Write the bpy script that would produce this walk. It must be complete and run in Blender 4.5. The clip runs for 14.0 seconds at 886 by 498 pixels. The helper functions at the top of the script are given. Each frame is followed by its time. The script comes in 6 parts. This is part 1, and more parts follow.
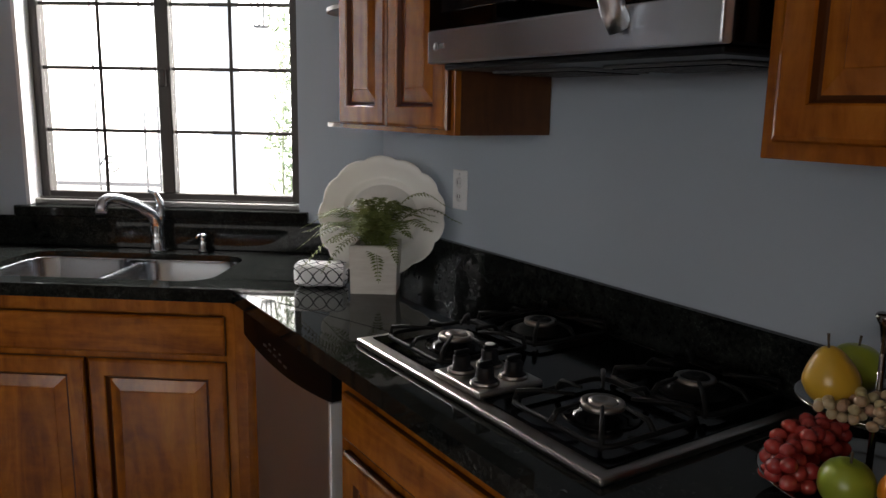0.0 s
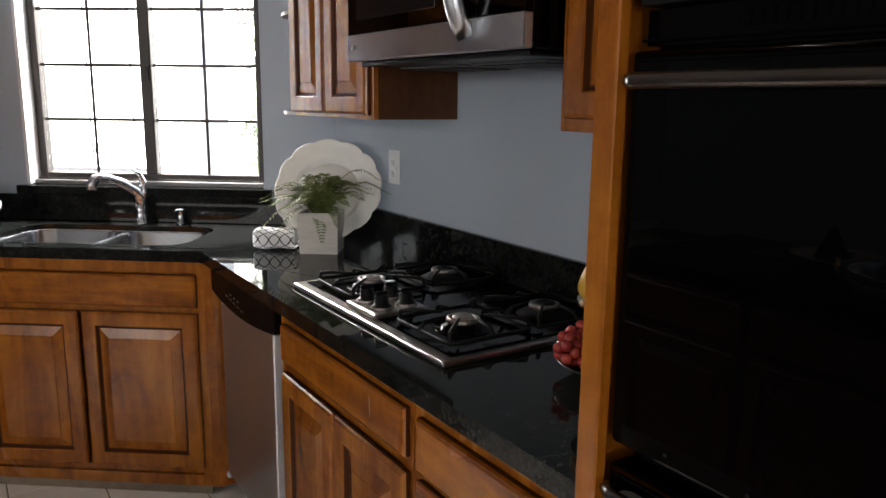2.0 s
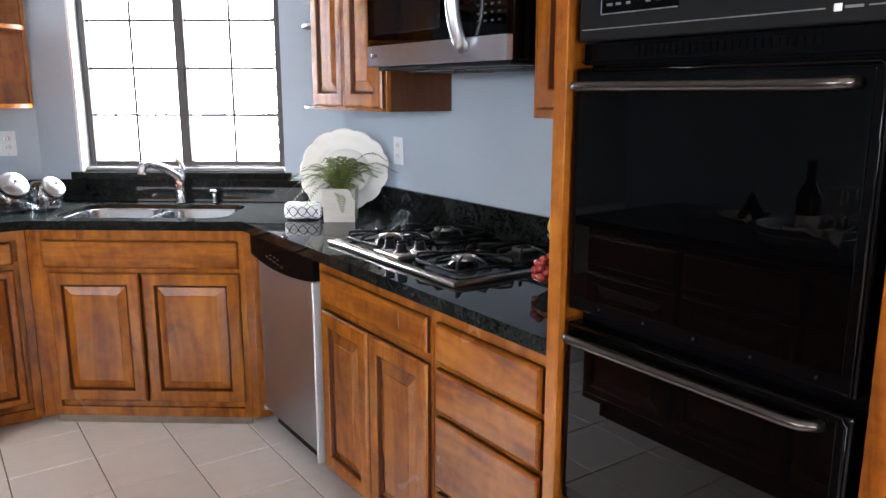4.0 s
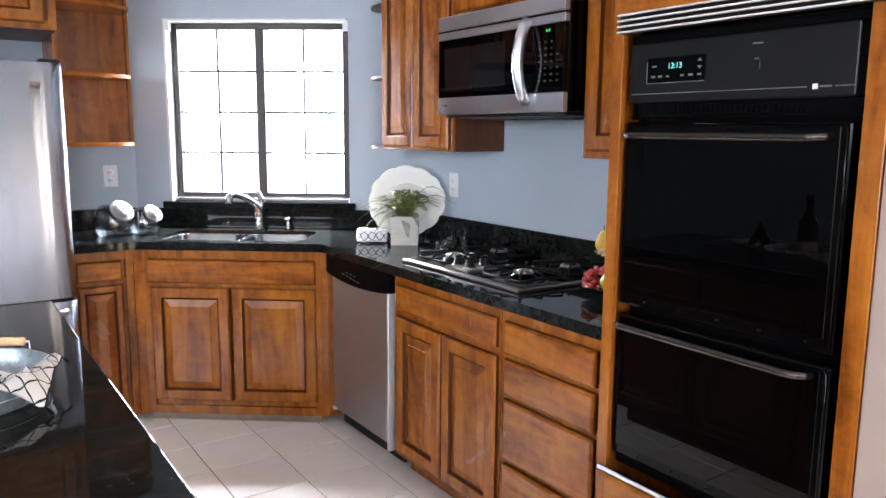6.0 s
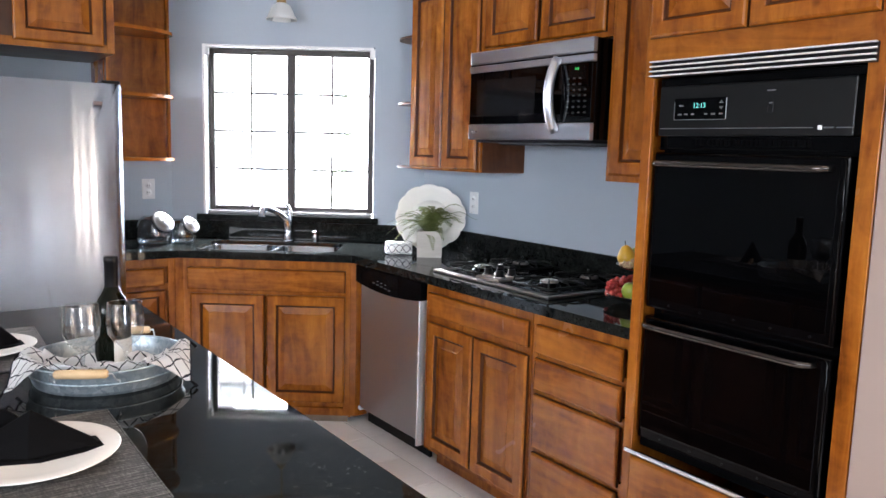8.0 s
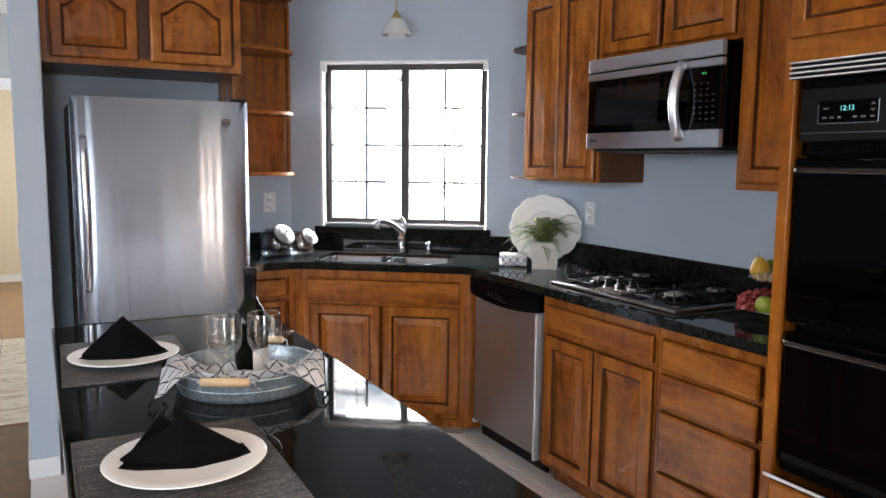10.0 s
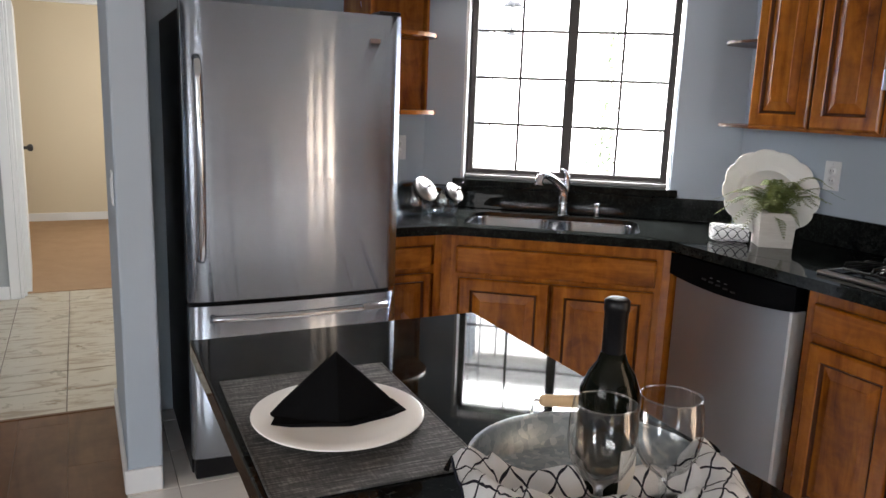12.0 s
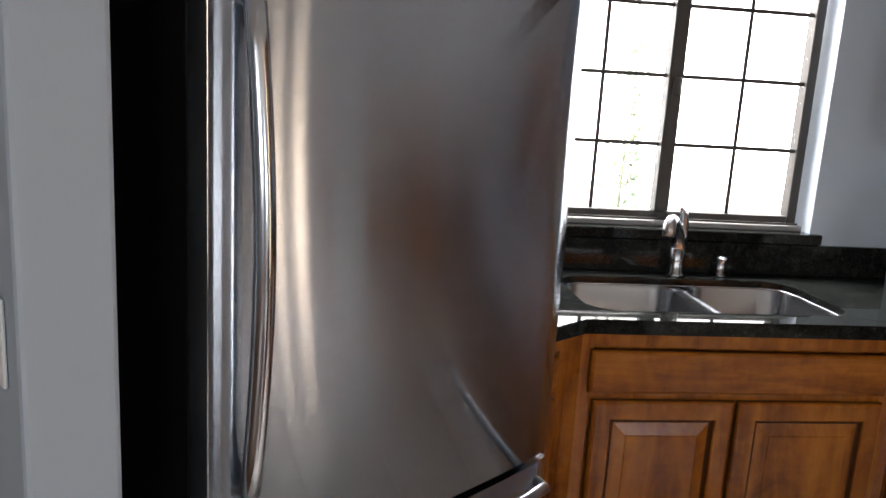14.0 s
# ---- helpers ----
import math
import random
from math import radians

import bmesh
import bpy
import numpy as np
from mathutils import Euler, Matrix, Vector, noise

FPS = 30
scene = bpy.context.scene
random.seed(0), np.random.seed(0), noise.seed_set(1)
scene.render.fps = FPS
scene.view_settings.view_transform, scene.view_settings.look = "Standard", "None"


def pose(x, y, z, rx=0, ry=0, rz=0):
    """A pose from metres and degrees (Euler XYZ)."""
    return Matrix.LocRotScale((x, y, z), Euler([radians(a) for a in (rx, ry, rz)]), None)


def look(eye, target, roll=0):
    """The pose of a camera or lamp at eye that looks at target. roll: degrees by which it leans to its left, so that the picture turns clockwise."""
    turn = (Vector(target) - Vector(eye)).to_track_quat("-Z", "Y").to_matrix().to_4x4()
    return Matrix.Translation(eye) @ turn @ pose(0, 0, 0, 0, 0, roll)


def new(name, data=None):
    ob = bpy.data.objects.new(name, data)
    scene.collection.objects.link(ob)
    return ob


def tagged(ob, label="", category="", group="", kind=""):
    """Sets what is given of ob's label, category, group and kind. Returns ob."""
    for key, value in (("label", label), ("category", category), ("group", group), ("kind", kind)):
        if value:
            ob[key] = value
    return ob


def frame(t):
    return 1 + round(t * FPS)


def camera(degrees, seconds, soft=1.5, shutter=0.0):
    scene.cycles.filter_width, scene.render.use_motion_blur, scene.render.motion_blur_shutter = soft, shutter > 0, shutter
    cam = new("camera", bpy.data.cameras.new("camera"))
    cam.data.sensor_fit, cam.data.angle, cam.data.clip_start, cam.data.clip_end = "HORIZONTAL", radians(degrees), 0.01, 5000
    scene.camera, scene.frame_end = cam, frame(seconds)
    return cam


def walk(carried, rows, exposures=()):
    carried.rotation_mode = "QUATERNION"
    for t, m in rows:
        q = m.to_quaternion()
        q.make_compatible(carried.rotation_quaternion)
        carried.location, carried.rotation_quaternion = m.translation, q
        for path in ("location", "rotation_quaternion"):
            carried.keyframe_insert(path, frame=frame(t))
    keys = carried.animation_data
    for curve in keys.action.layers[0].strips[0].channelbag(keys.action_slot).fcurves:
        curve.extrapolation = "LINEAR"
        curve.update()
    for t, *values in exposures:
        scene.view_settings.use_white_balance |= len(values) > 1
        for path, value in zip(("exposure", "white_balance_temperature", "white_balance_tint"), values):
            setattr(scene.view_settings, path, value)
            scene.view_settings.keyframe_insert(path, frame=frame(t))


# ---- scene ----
cam = camera(60.7, 14.0)
PATH = [
    (0, (-0.34, -0.066, 1.414), (0.73, 1.583, 1.047), 1.0),
    (0.5, (-0.359, -0.17, 1.411), (0.719, 1.474, 1.045), 1.2),
    (1, (-0.416, -0.278, 1.41), (0.764, 1.293, 1.034), 1.5),
    (1.5, (-0.403, -0.402, 1.411), (0.734, 1.197, 1.026), 0.8),
    (2, (-0.379, -0.532, 1.408), (0.688, 1.115, 1.022), 0.7),
    (2.5, (-0.424, -0.639, 1.39), (0.826, 0.873, 1.0), 2.1),
    (3, (-0.555, -0.758, 1.392), (0.761, 0.671, 0.917), 1.8),
    (3.5, (-0.664, -0.878, 1.404), (0.563, 0.648, 0.993), 0.9),
    (4, (-0.779, -0.982, 1.421), (0.34, 0.625, 1.015), -0.0),
    (4.2, (-0.836, -0.997, 1.43), (0.255, 0.638, 1.06), -0.1),
    (6.3, (-1.29, -1.315, 1.442), (-0.184, 0.325, 1.146), 0.5),
    (6.5, (-1.339, -1.329, 1.444), (-0.256, 0.327, 1.156), 0.7),
    (7, (-1.49, -1.358, 1.45), (-0.325, 0.244, 1.176), 1.1),
    (7.5, (-1.575, -1.394, 1.457), (-0.379, 0.187, 1.188), 1.1),
    (7.7, (-1.587, -1.404, 1.454), (-0.4, 0.184, 1.188), 1.3),
    (10, (-1.646, -1.346, 1.451), (-0.702, 0.401, 1.216), 0.6),
    (10.5, (-1.668, -1.216, 1.439), (-0.883, 0.605, 1.181), 0.3),
    (11, (-1.683, -0.967, 1.438), (-1.11, 0.922, 1.115), -0.1),
    (11.5, (-1.748, -0.669, 1.43), (-1.087, 1.188, 1.09), 1.4),
    (12, (-1.811, -0.297, 1.434), (-0.956, 1.468, 1.039), 2.1),
    (12.5, (-1.851, 0.119, 1.435), (-1.109, 1.923, 0.998), 1.8),
    (13, (-1.940, 0.583, 1.437), (-1.030, 2.304, 0.982), 3.05),
    (13.5, (-1.944, 1.060, 1.406), (-0.856, 2.685, 0.955), 3.4),
    (14, (-1.944, 1.461, 1.417), (-0.583, 2.874, 1.027), 3.45),
]
EXPOSURES = [(0, 1.05, 6750, 11), (1.5, 1.5, 6750, 11), (2.5, 2.0, 6550, 11), (3.5, 2.75, 6150, 11), (4.2, 2.95, 5950, 11), (7, 2.92, 5850, 11), (10, 2.35, 6080, 11), (11, 2.15, 6250, 11), (12.5, 1.8, 6450, 11), (14, 1.6, 6550, 11)]
walk(cam, [(t, look(eye, target, roll)) for t, eye, target, roll in PATH], EXPOSURES)

# ---- world, sun, window light and fill lamps ----
world = bpy.data.worlds.new("world")
scene.world = world
world.use_nodes = True
sky = world.node_tree.nodes.new("ShaderNodeTexSky")
sky.sky_type, sky.sun_disc = "NISHITA", False
sky.sun_elevation, sky.sun_rotation = radians(52), radians(200)
world.node_tree.links.new(sky.outputs[0], world.node_tree.nodes["Background"].inputs[0])
world.node_tree.nodes["Background"].inputs[1].default_value = 0.15

sun = new("sun", bpy.data.lights.new("sun", "SUN"))
sun.data.energy, sun.data.angle, sun.data.color = 5.0, radians(0.5), (1.0, 0.95, 0.88)
sun.matrix_world = look((0, 0, 10), (2.0, 5.6, 0))


def area_lamp(name, at, target, w, h, watts, color):
    """A rectangular area lamp, for daylight from an opening or as added fill."""
    ob = new(name, bpy.data.lights.new(name, "AREA"))
    ob.data.shape, ob.data.size, ob.data.size_y = "RECTANGLE", w, h
    ob.data.energy, ob.data.color = watts, color
    ob.matrix_world = look(at, target)
    return ob


area_lamp("garden_door_light", (-2.45, -4.72, 1.45), (-2.45, 0, 1.45), 0.8, 1.2, 14, (0.90, 0.955, 1.0))
# No window here: a high fill lamp added to brighten the cabinets.
area_lamp("living_window_light", (-5.72, -1.6, 1.88), (0, -1.6, 1.88), 3.2, 1.0, 29, (1.0, 0.985, 0.96))
for k in range(3):
    area_lamp("dining_blind_light", (0.262, -0.98 - 0.5 * k, 1.32), (-5, -0.98 - 0.5 * k, 1.32), 0.22, 2.2, 3.2, (1.0, 0.74, 0.50))
# Unseen lamps before closed walls, added to light hall and bedroom.
area_lamp("hall_end_light", (-0.66, 4.3, 1.3), (-5, 4.3, 1.3), 0.9, 1.8, 6, (1.0, 0.97, 0.92))
area_lamp("bedroom_window_light", (-0.66, 7.0, 1.4), (-5, 7.0, 1.4), 1.4, 1.2, 11, (1.0, 0.95, 0.86))


# ---- materials ----
def material(name, base, rough=0.5, metal=0.0, spec=0.5):
    m = bpy.data.materials.new(name)
    m.use_nodes = True
    b = m.node_tree.nodes["Principled BSDF"]
    b.inputs["Base Color"].default_value = (*base, 1)
    b.inputs["Roughness"].default_value = rough
    b.inputs["Metallic"].default_value = metal
    b.inputs["Specular IOR Level"].default_value = spec
    return m


def node(m, kind, **values):
    n = m.node_tree.nodes.new(kind)
    for k, v in values.items():
        n.inputs[k].default_value = v
    return n


def link(m, a, b):
    m.node_tree.links.new(a, b)


def bsdf(m):
    return m.node_tree.nodes["Principled BSDF"]


def coords(m, scale=(1, 1, 1), rot=(0, 0, 0), world_space=False):
    """Object coordinates (or world position) through a mapping."""
    mp = node(m, "ShaderNodeMapping", Scale=scale, Rotation=rot)
    if world_space:
        link(m, node(m, "ShaderNodeNewGeometry").outputs["Position"], mp.inputs[0])
    else:
        link(m, node(m, "ShaderNodeTexCoord").outputs["Object"], mp.inputs[0])
    return mp.outputs[0]


def ramp(m, fac, stops):
    r = node(m, "ShaderNodeValToRGB")
    e = r.color_ramp.elements
    while len(e) < len(stops):
        e.new(0.5)
    for el, (p, c) in zip(e, stops):
        el.position, el.color = p, (*c, 1)
    link(m, fac, r.inputs[0])
    return r.outputs[0]


def noise_tex(m, vec, scale, detail=4.0, rough=0.55, dist=0.0):
    n = node(m, "ShaderNodeTexNoise", Scale=scale, Detail=detail, Roughness=rough, Distortion=dist)
    link(m, vec, n.inputs["Vector"])
    return n.outputs["Fac"]


def mixed(m, fac, a, b, kind="MIX"):
    x = m.node_tree.nodes.new("ShaderNodeMix")
    x.data_type, x.blend_type = "RGBA", kind
    for sock, v in ((x.inputs[0], fac), (x.inputs[6], a), (x.inputs[7], b)):
        if isinstance(v, (int, float)):
            sock.default_value = v
        elif isinstance(v, tuple):
            sock.default_value = (*v, 1)
        else:
            link(m, v, sock)
    return x.outputs[2]


def ranged(m, fac, lo, hi):
    r = node(m, "ShaderNodeMapRange")
    r.inputs[3].default_value, r.inputs[4].default_value = lo, hi
    link(m, fac, r.inputs[0])
    return r.outputs[0]


def bump(m, height, strength=0.1, dist=0.01):
    b = node(m, "ShaderNodeBump", Strength=strength, Distance=dist)
    link(m, height, b.inputs["Height"])
    link(m, b.outputs[0], bsdf(m).inputs["Normal"])


def wood(name, dark, mid, light, rough=0.3, axis="z", scale=1.0):
    """Stained timber: long grain, blotches of stain and a satin coat."""
    m = material(name, mid, rough)
    s = {"z": (6, 6, 0.9), "x": (0.9, 6, 6), "y": (6, 0.9, 6)}[axis]
    vec = coords(m, tuple(c * scale for c in s))
    rnd = node(m, "ShaderNodeObjectInfo").outputs["Random"]
    add = m.node_tree.nodes.new("ShaderNodeVectorMath")
    add.operation = "MULTIPLY_ADD"
    add.inputs[1].default_value = (1, 1, 1)
    link(m, vec, add.inputs[0])
    cmb = node(m, "ShaderNodeCombineXYZ")
    for i in range(3):
        link(m, ranged(m, rnd, 0, 13.0 + 7 * i), cmb.inputs[i])
    link(m, cmb.outputs[0], add.inputs[2])
    grain = noise_tex(m, add.outputs[0], 1.6, 6, 0.62, 1.2)
    fine = noise_tex(m, add.outputs[0], 14, 3, 0.6, 0.3)
    blotch = noise_tex(m, coords(m, (3.2, 3.2, 2.2), world_space=True), 1.7, 3, 0.5, 0.6)
    mottle = noise_tex(m, coords(m, (9, 9, 7), world_space=True), 1.5, 4, 0.6, 1.0)
    curl = noise_tex(m, coords(m, {"z": (7, 7, 34), "x": (34, 7, 7), "y": (7, 34, 7)}[axis]), 1.0, 2, 0.5, 1.4)
    col = ramp(m, mixed(m, 0.28, mixed(m, 0.10, grain, curl), mottle), [(0.30, dark), (0.46, mid), (0.66, light)])
    col = mixed(m, ranged(m, fine, -0.10, 0.28), col, dark)
    col = mixed(m, ranged(m, blotch, -0.25, 0.55), col, tuple(c * 0.42 for c in mid))
    spots = node(m, "ShaderNodeTexVoronoi", Scale=3.4)
    link(m, coords(m, (1, 1, 1), world_space=True), spots.inputs["Vector"])
    knots = ramp(m, spots.outputs["Distance"], [(0.015, (0.5, 0.5, 0.5)), (0.05, (0, 0, 0))])
    col = mixed(m, knots, col, dark)
    link(m, col, bsdf(m).inputs["Base Color"])
    link(m, ranged(m, blotch, rough - 0.06, rough + 0.12), bsdf(m).inputs["Roughness"])
    bump(m, fine, 0.05, 0.003)
    bsdf(m).inputs["Specular IOR Level"].default_value = 0.36
    return m


def plaster(name, base, scale=60, strength=0.10):
    """Painted wall with a fine orange-peel texture and slight unevenness."""
    m = material(name, base, 0.62, spec=0.35)
    vec = coords(m, world_space=True)
    soft = noise_tex(m, vec, 1.3, 3)
    link(m, mixed(m, ranged(m, soft, 0, 0.5), base, tuple(c * 0.90 for c in base)), bsdf(m).inputs["Base Color"])
    bump(m, noise_tex(m, vec, scale, 3, 0.5), strength, 0.004)
    return m


def steel(name, base=0.52, rough=0.27, along=(3, 3, 420), strength=0.05, stretch=0.0, brush=0.0):
    """Brushed stainless steel: fine level scratches that tip the normal up and down, and faint smears."""
    m = material(name, (base * 0.95, base, base * 1.075), rough, 1.0)
    lines = noise_tex(m, coords(m, along), 1.0, 2, 0.6)
    smear = noise_tex(m, coords(m, (2.2, 2.2, 1.4)), 2.0, 4, 0.6, 0.4)
    link(m, ranged(m, smear, rough - 0.03, rough + 0.05), bsdf(m).inputs["Roughness"])
    if brush:
        axes = node(m, "ShaderNodeSeparateXYZ")
        link(m, coords(m, (1, 1, 1)), axes.inputs[0])
        white = m.node_tree.nodes.new("ShaderNodeTexWhiteNoise")
        white.noise_dimensions = "1D"
        link(m, axes.outputs[2], white.inputs["W"])
        both = node(m, "ShaderNodeSeparateXYZ")
        link(m, white.outputs["Color"], both.inputs[0])
        hair = mixed(m, 0.5, both.outputs[0], both.outputs[1])
        tip = node(m, "ShaderNodeCombineXYZ")
        link(m, ranged(m, mixed(m, 0.04, hair, lines), -brush, brush), tip.inputs[2])
        tilt = m.node_tree.nodes.new("ShaderNodeVectorMath")
        link(m, node(m, "ShaderNodeNewGeometry").outputs["Normal"], tilt.inputs[0])
        link(m, tip.outputs[0], tilt.inputs[1])
        unit = m.node_tree.nodes.new("ShaderNodeVectorMath")
        unit.operation = "NORMALIZE"
        link(m, tilt.outputs[0], unit.inputs[0])
        link(m, unit.outputs[0], bsdf(m).inputs["Normal"])
    else:
        bump(m, lines, strength, 0.002)
    if stretch:
        t = m.node_tree.nodes.new("ShaderNodeVectorTransform")
        t.vector_type, t.convert_from, t.convert_to = "VECTOR", "OBJECT", "WORLD"
        t.inputs[0].default_value = (1, 0, 0)
        link(m, t.outputs[0], bsdf(m).inputs["Tangent"])
        bsdf(m).inputs["Anisotropic"].default_value = stretch
        bsdf(m).inputs["Anisotropic Rotation"].default_value = 0.25
    return m


CAB_WOOD = wood("honey_stained_maple", (0.060, 0.014, 0.002), (0.262, 0.076, 0.007), (0.455, 0.166, 0.018), 0.21)
CAB_WOOD_X = wood("honey_stained_maple_level", (0.060, 0.014, 0.002), (0.262, 0.076, 0.007), (0.455, 0.166, 0.018), 0.21, "x")
# Dark copy of the maple, with the cabinet sides' shade in its colour.
SHADED_WOOD = wood("shade_darkened_maple", (0.022, 0.007, 0.002), (0.072, 0.024, 0.007), (0.12, 0.044, 0.012), 0.34)
TOE_WOOD = wood("scuffed_toe_board_wood", (0.10, 0.075, 0.05), (0.21, 0.16, 0.115), (0.30, 0.245, 0.19), 0.6, "x")
PANTRY_WOOD = wood("dark_stained_oak", (0.050, 0.014, 0.003), (0.165, 0.052, 0.010), (0.27, 0.096, 0.020), 0.15)
PALE_WOOD = wood("pale_turned_wood", (0.42, 0.27, 0.13), (0.60, 0.42, 0.23), (0.70, 0.52, 0.32), 0.5, "x", 2)
WALL = plaster("blue_grey_wall_paint", (0.402, 0.462, 0.534))
TAUPE_WALL = plaster("warm_taupe_wall_paint", (0.33, 0.255, 0.225))
HALL_WALL = plaster("sage_grey_wall_paint", (0.41, 0.438, 0.45))
CREAM_WALL = plaster("cream_wall_paint", (0.66, 0.57, 0.42))
CEILING = plaster("white_ceiling_paint", (0.84, 0.84, 0.83), 25, 0.25)
WHITE = material("white_gloss_paint", (0.74, 0.75, 0.76), 0.32)
link(WHITE, mixed(WHITE, ranged(WHITE, noise_tex(WHITE, coords(WHITE, world_space=True), 5, 4), 0, 0.4), (0.78, 0.79, 0.80), (0.66, 0.66, 0.66)), bsdf(WHITE).inputs["Base Color"])
PLASTIC_WHITE = material("white_plastic", (0.72, 0.73, 0.74), 0.35)
STEEL = steel("brushed_steel", 0.58, 0.28, (3, 3, 420), 0, 0.9, 0.35)
STEEL_DOOR = steel("satin_steel_door", 0.50, 0.34, (3, 3, 420), 0, 0.9, 0.45)
bsdf(STEEL_DOOR).inputs["Metallic"].default_value = 0.88
STEEL_COOKTOP = steel("worn_cooktop_steel", 0.34, 0.30, (60, 60, 60), 0.05)
bsdf(STEEL_COOKTOP).inputs["Base Color"].default_value = (0.36, 0.335, 0.31, 1)
BRIGHT_TRIM = material("bright_anodised_trim", (0.80, 0.80, 0.81), 0.38, 0.35)
BURNT = steel("heat_bronzed_steel", 0.2, 0.34, (80, 80, 80), 0.05)
bsdf(BURNT).inputs["Base Color"].default_value = (0.25, 0.225, 0.205, 1)
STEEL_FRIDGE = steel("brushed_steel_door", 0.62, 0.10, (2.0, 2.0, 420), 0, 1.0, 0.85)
# Bluer base: reflected blue walls and daylight put into the steel colour.
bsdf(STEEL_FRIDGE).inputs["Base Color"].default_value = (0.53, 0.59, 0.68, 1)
STEEL_BRIGHT = steel("polished_steel", 0.62, 0.16, (40, 40, 40), 0.02)
STEEL_SINK = steel("sink_steel", 0.34, 0.24, (60, 60, 60), 0.03)
SATIN_HANDLE = steel("satin_handle_steel", 0.62, 0.30, (60, 60, 60), 0.02)
NICKEL = steel("brushed_nickel", 0.42, 0.26, (80, 80, 80), 0.02)
BLACK_GLOSS = material("black_glass", (0.0006, 0.0006, 0.0008), 0.02, spec=0.16)
BLACK_ENAMEL = material("black_enamel", (0.0015, 0.0015, 0.0018), 0.12, spec=0.10)
BLACK_PLASTIC = material("black_plastic", (0.005, 0.005, 0.006), 0.34, spec=0.2)
BLACK_PANEL = material("black_moulded_panel", (0.003, 0.003, 0.0035), 0.24, spec=0.025)
OVEN_PANEL = material("charcoal_oven_panel", (0.008, 0.0085, 0.009), 0.32, spec=0.2)
CAST_IRON = material("cast_iron", (0.004, 0.004, 0.004), 0.55, spec=0.14)
bump(CAST_IRON, noise_tex(CAST_IRON, coords(CAST_IRON), 220, 2), 0.25, 0.002)
GREY_PLASTIC = material("grey_plastic", (0.11, 0.115, 0.12), 0.42)
BRONZE = material("dark_bronze_aluminium", (0.035, 0.030, 0.027), 0.45, 0.4)
BRASS = material("worn_brass", (0.50, 0.36, 0.14), 0.3, 1.0)
TRACK = material("dull_aluminium_track", (0.20, 0.195, 0.19), 0.5, 0.6)
CHROME = material("chrome", (0.75, 0.75, 0.76), 0.07, 1.0)


def granite():
    """Polished black granite with fine green-grey and brown flecks."""
    m = material("black_granite", (0.012, 0.013, 0.013), 0.03, spec=0.125)
    vec = coords(m, world_space=True)
    fleck = noise_tex(m, vec, 120, 5, 0.72, 0.5)
    cloud = noise_tex(m, vec, 13, 5, 0.7, 0.8)
    brown = noise_tex(m, vec, 47, 3, 0.6)
    col = ramp(m, fleck, [(0.38, (0.004, 0.0045, 0.0043)), (0.56, (0.022, 0.025, 0.023)), (0.74, (0.10, 0.108, 0.103))])
    col = mixed(m, ranged(m, cloud, -0.5, 1.1), (0.003, 0.0035, 0.0035), col)
    patch = noise_tex(m, vec, 34, 5, 0.65, 0.6)
    col = mixed(m, ramp(m, patch, [(0.50, (0, 0, 0)), (0.72, (0.4, 0.4, 0.4))]), col, (0.036, 0.040, 0.037))
    col = mixed(m, ramp(m, brown, [(0.68, (0, 0, 0)), (0.76, (0.25, 0.25, 0.25))]), col, (0.045, 0.047, 0.045))
    link(m, col, bsdf(m).inputs["Base Color"])
    link(m, ranged(m, fleck, 0.015, 0.055), bsdf(m).inputs["Roughness"])
    return m


# Groove glaze; on the doors' side edges it paints the gap shadows.
GLAZE_SHADE = material("dark_glaze_gap_shade", (0.060, 0.018, 0.004), 0.45, spec=0.12)
GRANITE = granite()


def tile_mat(name, base, vein, rough, vein_amount):
    m = material(name, base, rough)
    vec = coords(m, (1, 1, 1), world_space=True)
    rnd = node(m, "ShaderNodeObjectInfo").outputs["Random"]
    soft = noise_tex(m, vec, 6, 4, 0.6, 0.5)
    mp = coords(m, (1.1, 4.2, 1), (0, 0, 0.25), world_space=True)
    v = noise_tex(m, mp, 2.6, 6, 0.66, 1.6)
    col = mixed(m, ranged(m, soft, 0, 0.45), base, tuple(c * 0.84 for c in base))
    col = mixed(m, ramp(m, v, [(0.50, (0, 0, 0)), (0.62, (vein_amount,) * 3), (0.72, (vein_amount * 0.35,) * 3)]), col, vein)
    col = mixed(m, ranged(m, rnd, 0, 0.05), col, (0.30, 0.27, 0.24))
    link(m, col, bsdf(m).inputs["Base Color"])
    link(m, ranged(m, soft, rough - 0.05, rough + 0.12), bsdf(m).inputs["Roughness"])
    bump(m, soft, 0.05, 0.003)
    return m


KITCHEN_TILE = tile_mat("pale_ceramic_tile", (0.88, 0.84, 0.79), (0.72, 0.66, 0.60), 0.30, 0.2)
FOYER_TILE = tile_mat("veined_cream_tile", (0.58, 0.54, 0.45), (0.27, 0.19, 0.11), 0.26, 0.85)
GROUT = material("grey_grout", (0.24, 0.205, 0.17), 0.9)
PLANK = wood("brown_laminate", (0.075, 0.034, 0.015), (0.150, 0.070, 0.031), (0.205, 0.105, 0.052), 0.30, "y", 0.9)
CARPET = material("tan_carpet", (0.40, 0.25, 0.14), 0.95)
link(CARPET, mixed(CARPET, noise_tex(CARPET, coords(CARPET, world_space=True), 6, 5, 0.7), (0.30, 0.175, 0.09), (0.47, 0.31, 0.18)), bsdf(CARPET).inputs["Base Color"])
bump(CARPET, noise_tex(CARPET, coords(CARPET, world_space=True), 300, 2), 0.6, 0.01)


